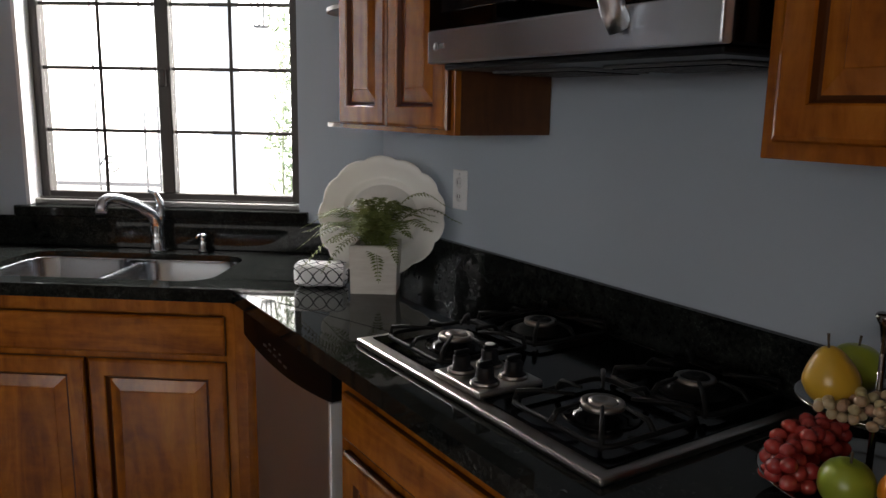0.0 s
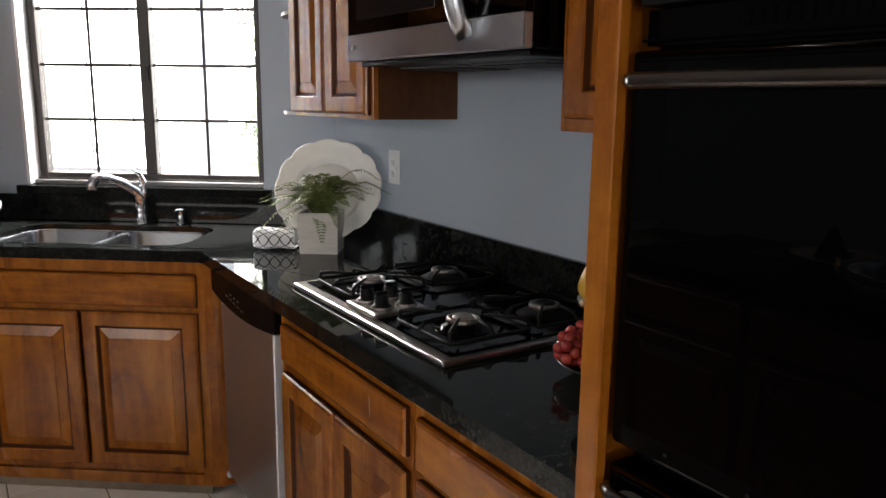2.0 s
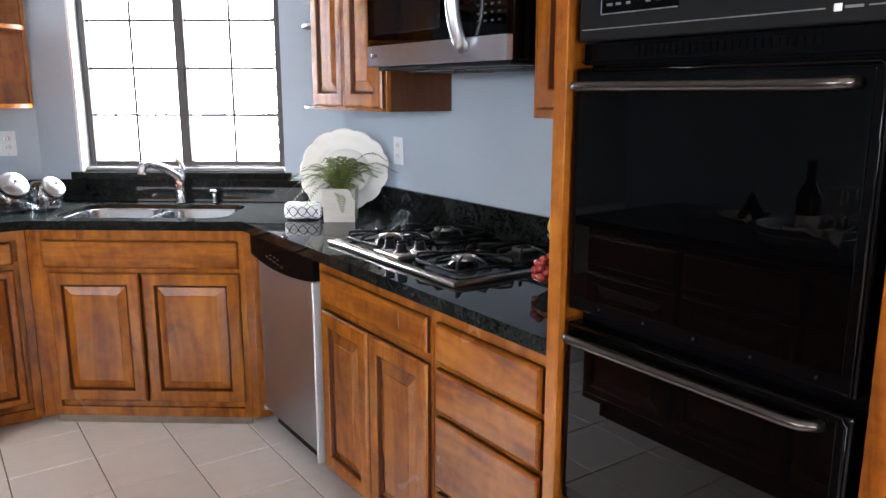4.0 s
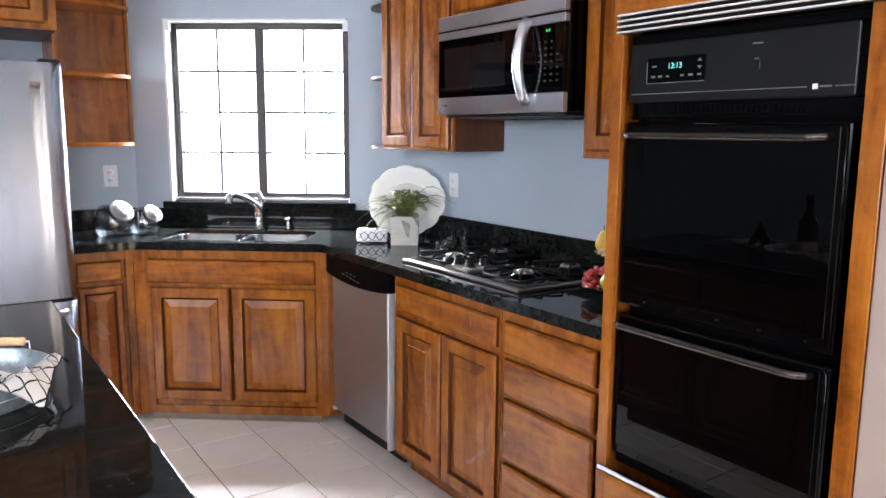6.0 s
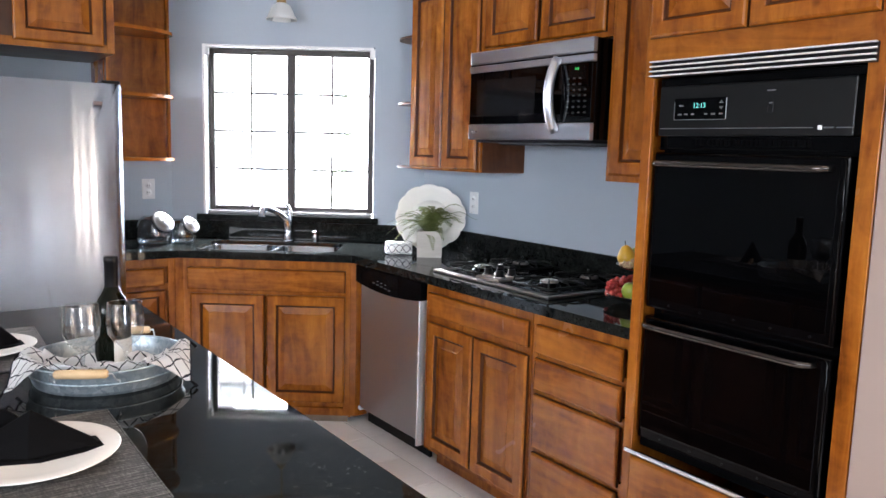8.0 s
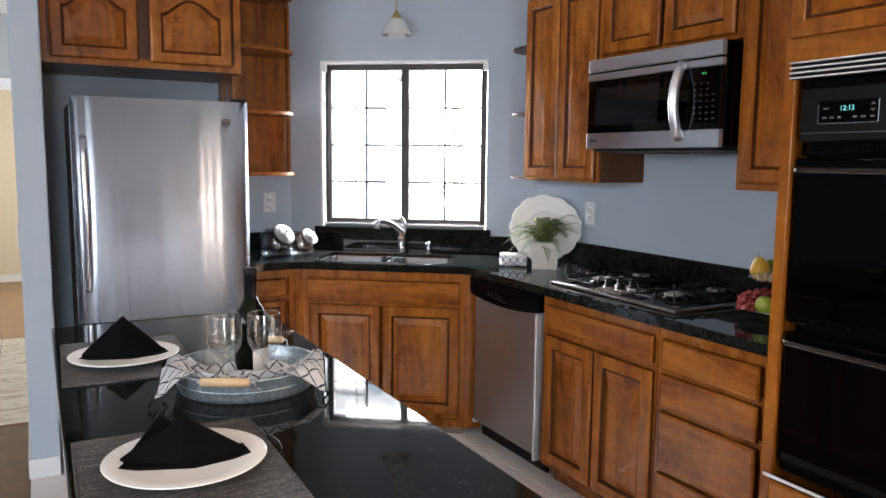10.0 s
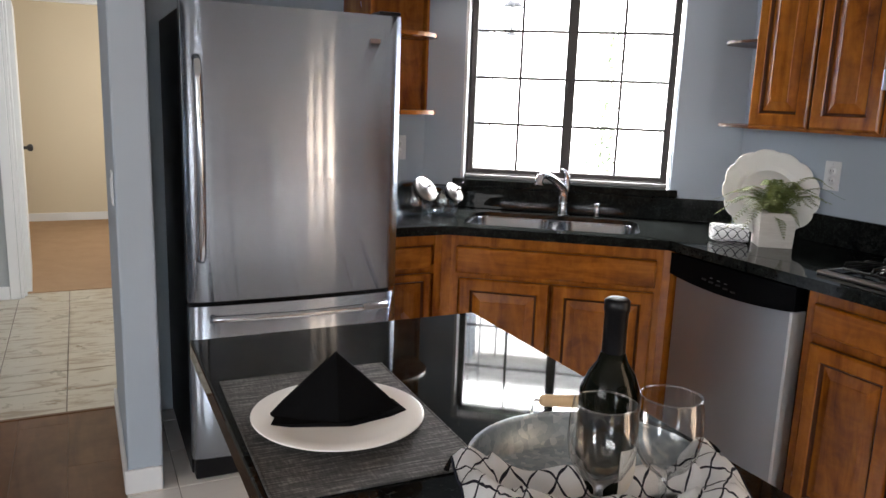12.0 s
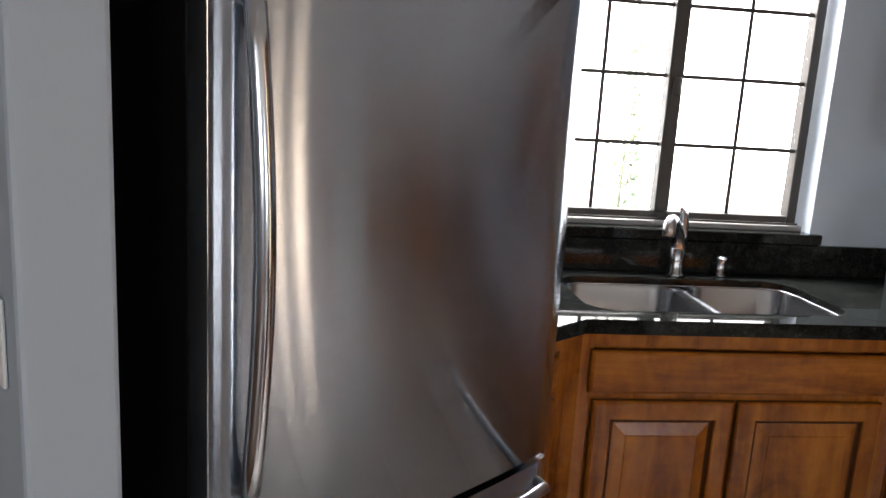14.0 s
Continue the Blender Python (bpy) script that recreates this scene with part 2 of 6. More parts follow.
def clear_glass(name, tint=(1, 1, 1), gloss=0.045, edge=4.0):
    """Thin glass: clear, with a mirror part that grows at grazing angles."""
    m = bpy.data.materials.new(name)
    m.use_nodes = True
    t = m.node_tree
    t.nodes.remove(t.nodes["Principled BSDF"])
    mix, tr, gl = t.nodes.new("ShaderNodeMixShader"), t.nodes.new("ShaderNodeBsdfTransparent"), t.nodes.new("ShaderNodeBsdfGlossy")
    lw = t.nodes.new("ShaderNodeLayerWeight")
    lw.inputs[0].default_value = 0.5
    pw, ad = t.nodes.new("ShaderNodeMath"), t.nodes.new("ShaderNodeMath")
    pw.operation, ad.operation = "POWER", "MULTIPLY_ADD"
    pw.inputs[1].default_value = edge
    ad.inputs[1].default_value, ad.inputs[2].default_value = 0.55, gloss
    t.links.new(lw.outputs["Facing"], pw.inputs[0])
    t.links.new(pw.outputs[0], ad.inputs[0])
    tr.inputs[0].default_value = (*tint, 1)
    gl.inputs["Roughness"].default_value = 0.02
    t.links.new(ad.outputs[0], mix.inputs[0])
    t.links.new(tr.outputs[0], mix.inputs[1])
    t.links.new(gl.outputs[0], mix.inputs[2])
    t.links.new(mix.outputs[0], t.nodes["Material Output"].inputs[0])
    return m


PANE = clear_glass("window_glass")


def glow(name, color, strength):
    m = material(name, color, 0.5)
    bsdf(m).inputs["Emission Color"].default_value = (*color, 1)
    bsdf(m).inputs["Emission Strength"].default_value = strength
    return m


# ---- mesh helpers ----
def box(bm, x0, x1, y0, y1, z0, z1, bevel=0.0, seg=1):
    g = bmesh.ops.create_cube(bm, size=1.0, matrix=Matrix.LocRotScale(((x0 + x1) / 2, (y0 + y1) / 2, (z0 + z1) / 2), None, (abs(x1 - x0), abs(y1 - y0), abs(z1 - z0))))
    if bevel:
        es = list({e for v in g["verts"] for e in v.link_edges})
        bmesh.ops.bevel(bm, geom=es, offset=bevel, segments=seg, affect="EDGES", profile=0.5, clamp_overlap=True)
    return bm


def boxed(*a, **k):
    return box(bmesh.new(), *a, **k)


def lathe(profile, seg=24, bm=None, at=(0, 0, 0), squash=(1, 1), wave=None):
    """Surface of revolution of (radius, height) rows round z; wave(angle, row) scales the radius."""
    bm = bm or bmesh.new()
    rings = []
    for k, (r, z) in enumerate(profile):
        if r < 1e-5:
            rings.append([bm.verts.new((at[0], at[1], at[2] + z))])
        else:
            ring = []
            for i in range(seg):
                a = 2 * math.pi * i / seg
                q = r * (wave(a, k) if wave else 1)
                ring.append(bm.verts.new((at[0] + q * math.cos(a) * squash[0], at[1] + q * math.sin(a) * squash[1], at[2] + z)))
            rings.append(ring)
    for a, b in zip(rings, rings[1:]):
        for i in range(seg):
            j = (i + 1) % seg
            if len(a) == 1 and len(b) > 1:
                bm.faces.new((a[0], b[j], b[i]))
            elif len(b) == 1 and len(a) > 1:
                bm.faces.new((a[i], a[j], b[0]))
            elif len(a) > 1:
                bm.faces.new((a[i], a[j], b[j], b[i]))
    for f in bm.faces:
        f.smooth = True
    return bm


def tube(path, radius, seg=10, bm=None, cap=True, flat=(1.0, 1.0)):
    """A round bar along a path; radius may be a list; flat scales it across and along the second axis."""
    bm = bm or bmesh.new()
    pts = [Vector(p) for p in path]
    radii = radius if isinstance(radius, (list, tuple)) else [radius] * len(pts)
    up, rings = None, []
    for i, p in enumerate(pts):
        d = (pts[min(i + 1, len(pts) - 1)] - pts[max(i - 1, 0)]).normalized()
        if up is None:
            up = d.orthogonal().normalized()
        side = d.cross(up).normalized()
        up = side.cross(d).normalized()
        rings.append([bm.verts.new(p + radii[i] * (math.cos(2 * math.pi * k / seg) * side * flat[0] + math.sin(2 * math.pi * k / seg) * up * flat[1])) for k in range(seg)])
    for a, b in zip(rings, rings[1:]):
        for k in range(seg):
            f = bm.faces.new((a[k], a[(k + 1) % seg], b[(k + 1) % seg], b[k]))
            f.smooth = True
    if cap:
        bm.faces.new(rings[0][::-1])
        bm.faces.new(rings[-1])
    return bm


def prism(outline, z0, z1, bm=None, bevel=0.0):
    """An outline in x, y, drawn up from z0 to z1."""
    bm = bm or bmesh.new()
    a = [bm.verts.new((x, y, z0)) for x, y in outline]
    b = [bm.verts.new((x, y, z1)) for x, y in outline]
    n = len(a)
    bm.faces.new(a[::-1])
    top = bm.faces.new(b)
    for i in range(n):
        bm.faces.new((a[i], a[(i + 1) % n], b[(i + 1) % n], b[i]))
    bmesh.ops.recalc_face_normals(bm, faces=bm.faces)
    if bevel:
        bmesh.ops.bevel(bm, geom=list(top.edges), offset=bevel, segments=2, affect="EDGES")
    return bm


def mesh_of(name, bm, mat):
    me = bpy.data.meshes.new(name)
    bm.to_mesh(me)
    bm.free()
    me.materials.append(mat)
    if mat.name.startswith(("honey_", "dark_stained")):
        me.materials.append(GLAZE_SHADE)
    return me


def part(name, bm, mat, parent, label=""):
    ob = new(name, mesh_of(name, bm, mat))
    ob.parent = parent
    return tagged(ob, label)


def thing(name, m, label, category, group="", kind=""):
    ob = new(name)
    ob.empty_display_size = 0.05
    ob.matrix_world = m
    return tagged(ob, label, category, group, kind)


def single(name, bm, mat, label, category, m=None, group="", kind=""):
    ob = new(name, mesh_of(name, bm, mat))
    if m:
        ob.matrix_world = m
    return tagged(ob, label, category, group, kind)


def structure(name, bm, mat, label=""):
    return tagged(new(name, mesh_of(name, bm, mat)), label, "", "", "structure")


# ---- plan ----
XW = 0.905            # cooktop wall
YB = 3.125            # back wall of the fridge and the short counter
LOW, TOP = 0.0, 2.50  # floor and ceiling
ANG = 36.8            # turn of the sink wall
U = Vector((math.cos(radians(ANG)), -math.sin(radians(ANG)), 0))
N = Vector((math.sin(radians(ANG)), math.cos(radians(ANG)), 0))
CORNER = Vector((0.284, 1.970, 0))     # front corner of the worktop, sink side
SINK_DEEP = 0.588                      # worktop edge to sink wall
CORNER_L = CORNER - 0.893 * U          # front corner towards the fridge
COUNTER = 0.905
RIGHT_FACE = 0.322                     # face frames under the cooktop


def on_sink(s, d, z=0.0):
    """A place by its run along the sink front, its depth behind the worktop's edge and its height."""
    p = CORNER + s * U + d * N
    return Vector((p.x, p.y, z))


def sink_pose(s, d, z):
    p = on_sink(s, d, z)
    return pose(p.x, p.y, p.z, 0, 0, -ANG)


WALL_R = on_sink((XW - CORNER.x - SINK_DEEP * N.x) / U.x, SINK_DEEP)       # corner with the cooktop wall
WALL_L = on_sink(-(YB - CORNER.y - SINK_DEEP * N.y) / -U.y, SINK_DEEP)     # corner with the back wall

# ---- shell ----
structure("wall_cooktop", boxed(XW, XW + 0.12, -0.559, WALL_R.y + 0.12, LOW, TOP), WALL, "blue-grey painted wall behind the cooktop")
structure("wall_oven_side", boxed(0.268, XW + 0.12, -4.8, -0.560, LOW, TOP, 0.006, 2), TAUPE_WALL, "warm taupe painted wall beside the built-in oven")
structure("wall_back", boxed(-1.594, WALL_L.x + 0.03, YB, YB + 0.115, LOW, TOP), WALL, "blue-grey painted wall behind the fridge")
structure("wall_partition", boxed(-1.712, -1.594, 2.412, YB + 0.115, LOW, TOP, 0.008, 2), WALL, "blue-grey wall stub beside the fridge with rounded corners")
structure("wall_living", boxed(-5.92, -5.80, -4.8, 5.35, LOW, TOP), WALL)
structure("wall_rear_1", boxed(-5.8, -2.95, -4.92, -4.80, LOW, TOP), WALL)
structure("wall_rear_2", boxed(-1.95, 0.336, -4.92, -4.80, LOW, TOP), WALL)
structure("wall_rear_lintel", boxed(-2.95, -1.95, -4.92, -4.80, 2.08, TOP), WALL)
structure("wall_hall_left", boxed(-5.8, -2.212, 5.35, 5.47, LOW, TOP), HALL_WALL, "sage-grey painted hall wall")
structure("wall_hall_right", boxed(-1.44, -0.62, 5.35, 5.47, LOW, TOP), HALL_WALL)
structure("wall_hall_lintel", boxed(-2.212, -1.44, 5.35, 5.47, 1.965, TOP), HALL_WALL)
structure("wall_hall_end", boxed(-0.62, -0.50, 3.24, 8.67, LOW, TOP), HALL_WALL)
structure("wall_bedroom_back", boxed(-5, -0.622, 8.55, 8.67, LOW, TOP), CREAM_WALL, "cream bedroom wall")
structure("wall_bedroom_left", boxed(-5.12, -5.0, 5.47, 8.55, LOW, TOP), CREAM_WALL)
structure("wall_bedroom_front", boxed(-5.0, -2.24, 5.472, 5.49, LOW, TOP), CREAM_WALL)


def sink_wall():
    """The slanting wall with the window's opening through it."""
    s0, s1, z0, z1 = -0.955, 0.040, 1.045, 2.02
    sl = -(CORNER - WALL_L).dot(U) - 0.05
    sr = (WALL_R - CORNER).dot(U) + 0.05
    for nm, a, b, lo, hi in (("wall_sink_1", sl, s0, LOW, TOP), ("wall_sink_2", s1, sr, LOW, TOP), ("wall_sink_sill", s0, s1, LOW, z0), ("wall_sink_lintel", s0, s1, z1, TOP)):
        ob = structure(nm, boxed(a, b, SINK_DEEP, SINK_DEEP + 0.13, lo, hi), WALL, "blue-grey painted wall round the window over the sink")
        ob.matrix_world = sink_pose(0, 0, 0)


sink_wall()
HOUSE = [(-5.92, -4.92), (XW + 0.12, -4.92), (XW + 0.12, WALL_R.y + 0.10), (WALL_L.x + 0.16, YB + 0.115), (-0.50, YB + 0.115), (-0.50, 8.67), (-5.92, 8.67)]
structure("ceiling", prism(HOUSE, TOP, TOP + 0.1), CEILING, "white ceiling")


def window_sink():
    """Bronze sliding window with two sashes and thin glazing bars."""
    s0, s1, z0, z1 = -0.940, 0.028, 1.060, 2.005
    w = thing("window_1", sink_pose(0, SINK_DEEP + 0.072, 0), "dark bronze sliding window with thin glazing bars", "window", "", "structure")
    f = 0.032
    for nm, a, b, lo, hi, dp in (("window_frame", s0, s0 + f, z0, z1, 0.05), ("window_frame", s1 - f, s1, z0, z1, 0.05), ("window_frame", s0 + f, s1 - f, z0, z0 + f, 0.05), ("window_frame", s0 + f, s1 - f, z1 - f, z1, 0.05)):
        part(nm, boxed(a, b, 0, dp, lo, hi, 0.003), BRONZE, w)
    part("sill_track", boxed(s0, s1, -0.045, -0.0005, 1.0465, 1.066, 0.003), TRACK, w)
    part("track_rib", boxed(s0 + 0.01, s1 - 0.01, -0.030, -0.024, 1.0665, 1.073, 0.001), BRONZE, w)
    mid = (s0 + s1) / 2
    part("mullion", boxed(mid - 0.024, mid + 0.024, -0.006, 0.044, z0 + f, z1 - f, 0.004), BRONZE, w)
    for a, b in ((s0 + f, mid - 0.024), (mid + 0.024, s1 - f)):
        g = part("pane", boxed(a, b, 0.020, 0.024, z0 + f, z1 - f), PANE, w, "clear window glass")
        g.visible_shadow = False
        for k in (1, 2, 3):
            zz = z0 + f + (z1 - z0 - 2 * f) * k / 4
            part("glazing_bar", boxed(a, b, 0.012, 0.019, zz - 0.0065, zz + 0.0065, 0.002), BRONZE, w)
        part("glazing_bar", boxed((a + b) / 2 - 0.0065, (a + b) / 2 + 0.0065, 0.0125, 0.0185, z0 + f, z1 - f, 0.002), BRONZE, w)
    part("latch", boxed(mid - 0.012, mid + 0.012, -0.022, -0.006, 1.47, 1.53, 0.003), BRONZE, w)
    for a in (s0 - 0.012, s1 - 0.018):
        part("bracket", boxed(a, a + 0.03, -0.07, -0.035, z1 - 0.045, z1 + 0.008, 0.003), PLASTIC_WHITE, w, "white blind bracket")


window_sink()
# White liners added to paint daylight on the left and head reveals.
for nm, a, b, lo, hi in (("window_jamb_1", -0.9549, -0.9405, 1.0475, 2.0195), ("window_jamb_head", -0.940, 0.028, 2.0055, 2.0195)):
    structure(nm, boxed(a, b, SINK_DEEP - 0.001, SINK_DEEP + 0.125, lo, hi, 0.001), WHITE, "added white liner for the daylit window reveal").matrix_world = sink_pose(0, 0, 0)

# ---- floors ----
structure("floor", prism(HOUSE, -0.12, -0.0035), GROUT, "grey grout bed under the floor tiles")


def worktop_outline():
    """Front edge, then back along the walls."""
    return [(CORNER.x, 0.146), (CORNER.x, CORNER.y), (CORNER_L.x, CORNER_L.y), (-1.0, CORNER_L.y), (-1.0, YB - 0.002), (WALL_L.x, YB - 0.002), (XW - 0.002, WALL_R.y), (XW - 0.002, 0.146)]


SINK_S0, SINK_S1, SINK_D0, SINK_D1 = -0.855, -0.105, 0.085, 0.470


def rounded_rect(x0, x1, y0, y1, r, n=6):
    pts = []
    for cx, cy, a0 in ((x1 - r, y1 - r, 0), (x0 + r, y1 - r, 90), (x0 + r, y0 + r, 180), (x1 - r, y0 + r, 270)):
        for i in range(n + 1):
            a = radians(a0 + 90 * i / n)
            pts.append((cx + r * math.cos(a), cy + r * math.sin(a)))
    return pts


def filled_with_holes(outer, holes, z0, z1):
    """A slab with holes through it."""
    bm = bmesh.new()
    loops = []
    for loop in [outer] + holes:
        vs = [bm.verts.new((x, y, z1)) for x, y in loop]
        es = [bm.edges.new((vs[i], vs[(i + 1) % len(vs)])) for i in range(len(vs))]
        loops.append((vs, es))
    r = bmesh.ops.triangle_fill(bm, use_beauty=True, use_dissolve=False, edges=[e for _, es in loops for e in es])
    for f in bm.faces:
        if f.normal.z < 0:
            f.normal_flip()
    ext = bmesh.ops.extrude_face_region(bm, geom=list(bm.faces))
    for v in ext["geom"]:
        if isinstance(v, bmesh.types.BMVert):
            v.co.z = z0
    bmesh.ops.recalc_face_normals(bm, faces=bm.faces)
    return bm


def sink_hole(s0, s1, d0, d1, r):
    out = []
    for s, d in rounded_rect(s0, s1, d0, d1, r):
        p = on_sink(s, d)
        out.append((p.x, p.y))
    return out


worktop = thing("worktop", Matrix(), "polished black granite worktop with an undermount sink cutout", "worktop")
part("slab", filled_with_holes(worktop_outline(), [sink_hole(SINK_S0, SINK_S1, SINK_D0, SINK_D1, 0.09)], COUNTER - 0.038, COUNTER), GRANITE, worktop)


def slab_on_sink(name, s0, s1, d0, d1, z0, z1, mat, parent):
    ob = part(name, boxed(s0, s1, d0, d1, z0, z1, 0.003), mat, parent)
    ob.matrix_world = sink_pose(0, 0, 0)
    return ob


SPLASH = COUNTER + 0.105
sl_run = -(CORNER - WALL_L).dot(U)
sr_run = (WALL_R - CORNER).dot(U)
part("backsplash", boxed(XW - 0.024, XW - 0.002, 0.146, WALL_R.y - 0.03, COUNTER, SPLASH + 0.012, 0.003), GRANITE, worktop)
part("backsplash", boxed(-1.0, WALL_L.x - 0.008, YB - 0.024, YB - 0.002, COUNTER, SPLASH, 0.003), GRANITE, worktop)
part("side_splash", boxed(0.318, XW - 0.0245, 0.147, 0.168, COUNTER, SPLASH - 0.004, 0.003), GRANITE, worktop)
slab_on_sink("backsplash", sl_run + 0.01, sr_run - 0.012, SINK_DEEP - 0.026, SINK_DEEP - 0.003, COUNTER, SPLASH, GRANITE, worktop)
slab_on_sink("window_ledge", -0.99, 0.072, SINK_DEEP - 0.026, SINK_DEEP + 0.070, SPLASH + 0.001, SPLASH + 0.036, GRANITE, worktop)


# ---- cabinets ----
def panel_door(w, h, t=0.020, arch=0.0, rail=0.055, n=10, raised=True):
    """A raised-panel door or a slab drawer front: its front at y = 0, nested rims in x, z."""
    bm = bmesh.new()
    rows = [(0.0, t), (0.0, 0.009), (0.003, 0.0035), (0.009, 0.0)]
    if raised:
        rows += [(rail - 0.011, 0.0), (rail - 0.008, 0.0035), (rail - 0.003, 0.0125), (rail + 0.002, 0.0130), (rail + 0.034, 0.0030), (rail + 0.0355, 0.0012)]
    rings = []
    for ins, y in rows:
        k = 0.0 if ins < rail * 0.5 else 1.0
        ring = [(ins, ins), (w - ins, ins)]
        for i in range(n + 1):
            f = i / n
            x = w - ins - f * (w - 2 * ins)
            sh = 0.5 - 0.5 * math.cos(2 * math.pi * f)
            ring.append((x, h - ins - k * arch * (1 - sh ** 0.8)))
        rings.append([bm.verts.new((x, y, z)) for x, z in ring])
    for k, (a, b) in enumerate(zip(rings, rings[1:])):
        m = len(a)
        for i in range(m):
            j = (i + 1) % m
            # 0: side edges, darkened as gap shadow; 5 and 6: glazed groove.
            bm.faces.new((a[i], a[j], b[j], b[i])).material_index = 1 if k in (0, 5, 6) else 0
    bm.faces.new(rings[-1])
    bm.faces.new(rings[0][::-1])
    bmesh.ops.recalc_face_normals(bm, faces=bm.faces)
    return bm


def cabinet(m, w, z0, z1, deep, fronts, label, name="base_cabinet", toe=0.0, wood_mat=None, stiles=(), group=""):
    """A cabinet with a face frame; m puts its lower left front corner of the face frame. fronts: (kind, x0, x1, z0, z1, arch)."""
    wm = wood_mat or CAB_WOOD
    c = thing(name, m, label, "cabinet", group)
    bm = boxed(0.002, w - 0.002, 0.019, deep, z0 + toe, z1)
    if toe:
        box(bm, 0.004, w - 0.004, 0.075, deep - 0.01, z0, z0 + toe)
    # Wall cabinet bodies take the dark copy, their sides' shade painted in.
    part("body", bm, SHADED_WOOD if name == "wall_cabinet" else wm, c)
    fb = bmesh.new()
    lo = z0 + toe
    for a, b in [(0, 0.035), (w - 0.035, w)] + list(stiles):
        box(fb, a, b, 0, 0.0185, lo, z1, 0.0015)
    box(fb, 0.035, w - 0.035, 0.0004, 0.018, z1 - 0.045, z1)
    box(fb, 0.035, w - 0.035, 0.0004, 0.018, lo, lo + 0.04)
    for f in fronts:
        if f[0] in ("drawer", "false") and f[4] < z1 - 0.02 and f[3] > lo + 0.05:
            box(fb, 0.035, w - 0.035, 0.0008, 0.017, f[3] - 0.03, f[3] + 0.012)
    part("face_frame", fb, wm, c)
    if z1 > 2.2:
        bm = boxed(0, w, -0.012, 0.03, z1, z1 + 0.02, 0.003)
        box(bm, 0, w, -0.040, 0.03, z1 + 0.0205, z1 + 0.06, 0.008, 2)
        part("crown_moulding", bm, CAB_WOOD_X, c)
    for kind, a, b, lo_, hi_, arch in fronts:
        nm = "door" if kind == "door" else "drawer_front"
        d = part(nm, panel_door(b - a, hi_ - lo_, 0.019, arch, 0.060 if b - a > 0.2 else 0.040, raised=kind == "door"), wm if kind == "door" else (CAB_WOOD_X if wm is CAB_WOOD else wm), c)
        d.matrix_local = Matrix.Translation((a, -0.0205, lo_))
    return c


BASE_TOP = COUNTER - 0.0395


def right_pose(y, z=0.0, x=RIGHT_FACE):
    return pose(x, y, z, 0, 0, -90)


# under the cooktop: doors under one false front, then four drawers
cabinet(right_pose(1.345), 0.70, 0, BASE_TOP, XW - RIGHT_FACE - 0.01,
        [("false", 0.035, 0.688, 0.722, 0.824, 0), ("door", 0.035, 0.352, 0.115, 0.690, 0), ("door", 0.364, 0.690, 0.115, 0.690, 0)],
        "honey-stained maple base cabinet under the cooktop, two raised-panel doors", toe=0.09)
cabinet(right_pose(0.642), 0.495, 0, BASE_TOP, XW - RIGHT_FACE - 0.01,
        [("drawer", 0.030, 0.447, 0.712, 0.822, 0), ("drawer", 0.030, 0.447, 0.573, 0.694, 0), ("drawer", 0.030, 0.447, 0.345, 0.555, 0), ("drawer", 0.030, 0.447, 0.115, 0.327, 0)],
        "honey-stained maple drawer unit with four plain drawer fronts", toe=0.09)
# the sink front
cabinet(sink_pose(-0.886, 0.042, 0), 0.875, 0, BASE_TOP, 0.10,
        [("false", 0.024, 0.848, 0.700, 0.815, 0), ("door", 0.040, 0.425, 0.110, 0.680, 0), ("door", 0.437, 0.848, 0.110, 0.680, 0)],
        "honey-stained maple corner sink cabinet with two raised-panel doors", toe=0.036)
# the short run to the fridge
cabinet(pose(-0.995, CORNER_L.y + 0.04, 0), 0.555, 0, BASE_TOP, 0.55,
        [("drawer", 0.30, 0.500, 0.722, 0.815, 0), ("door", 0.30, 0.500, 0.110, 0.700, 0)],
        "narrow honey-stained maple base cabinet beside the fridge", toe=0.036)
def corner_post(points, label):
    single("corner_post", prism(points, 0.034, BASE_TOP), CAB_WOOD, label, "trim", kind="structure")


pa, pb = on_sink(-0.0125, 0.043), on_sink(-0.0125, 0.14)
corner_post([(pa.x, pa.y), (RIGHT_FACE + 0.004, 1.996), (0.40, 1.996), (pb.x, pb.y)], "honey-stained maple corner post beside the dishwasher")
pa, pb = on_sink(-0.8855, 0.043), on_sink(-0.8855, 0.14)
corner_post([(pa.x, pa.y), (pb.x, pb.y), (-0.4385, CORNER_L.y + 0.16), (-0.4385, CORNER_L.y + 0.041)], "honey-stained maple corner post beside the sink cabinet")
structure("filler_strip", boxed(0.347, XW - 0.01, 1.995, 2.015, 0.072, BASE_TOP), CAB_WOOD, "stained filler strip beside the dishwasher")

tb = structure("toe_board", boxed(-0.875, -0.020, 0.050, 0.064, 0.0, 0.0355, 0.002), TOE_WOOD, "scuffed pale wooden toe board under the sink cabinet")
tb.matrix_world = sink_pose(0, 0, 0)

# upper cabinets on the cooktop wall
UP = 0.618
UPZ = 1.352
cabinet(pose(UP, 1.953, 0, 0, 0, -90), 0.580, UPZ, 2.30, XW - UP - 0.004,
        [("door", 0.012, 0.285, UPZ + 0.012, 2.25, 0), ("door", 0.295, 0.568, UPZ + 0.012, 2.25, 0)],
        "tall honey-stained maple wall cabinet with two raised-panel doors", "wall_cabinet")
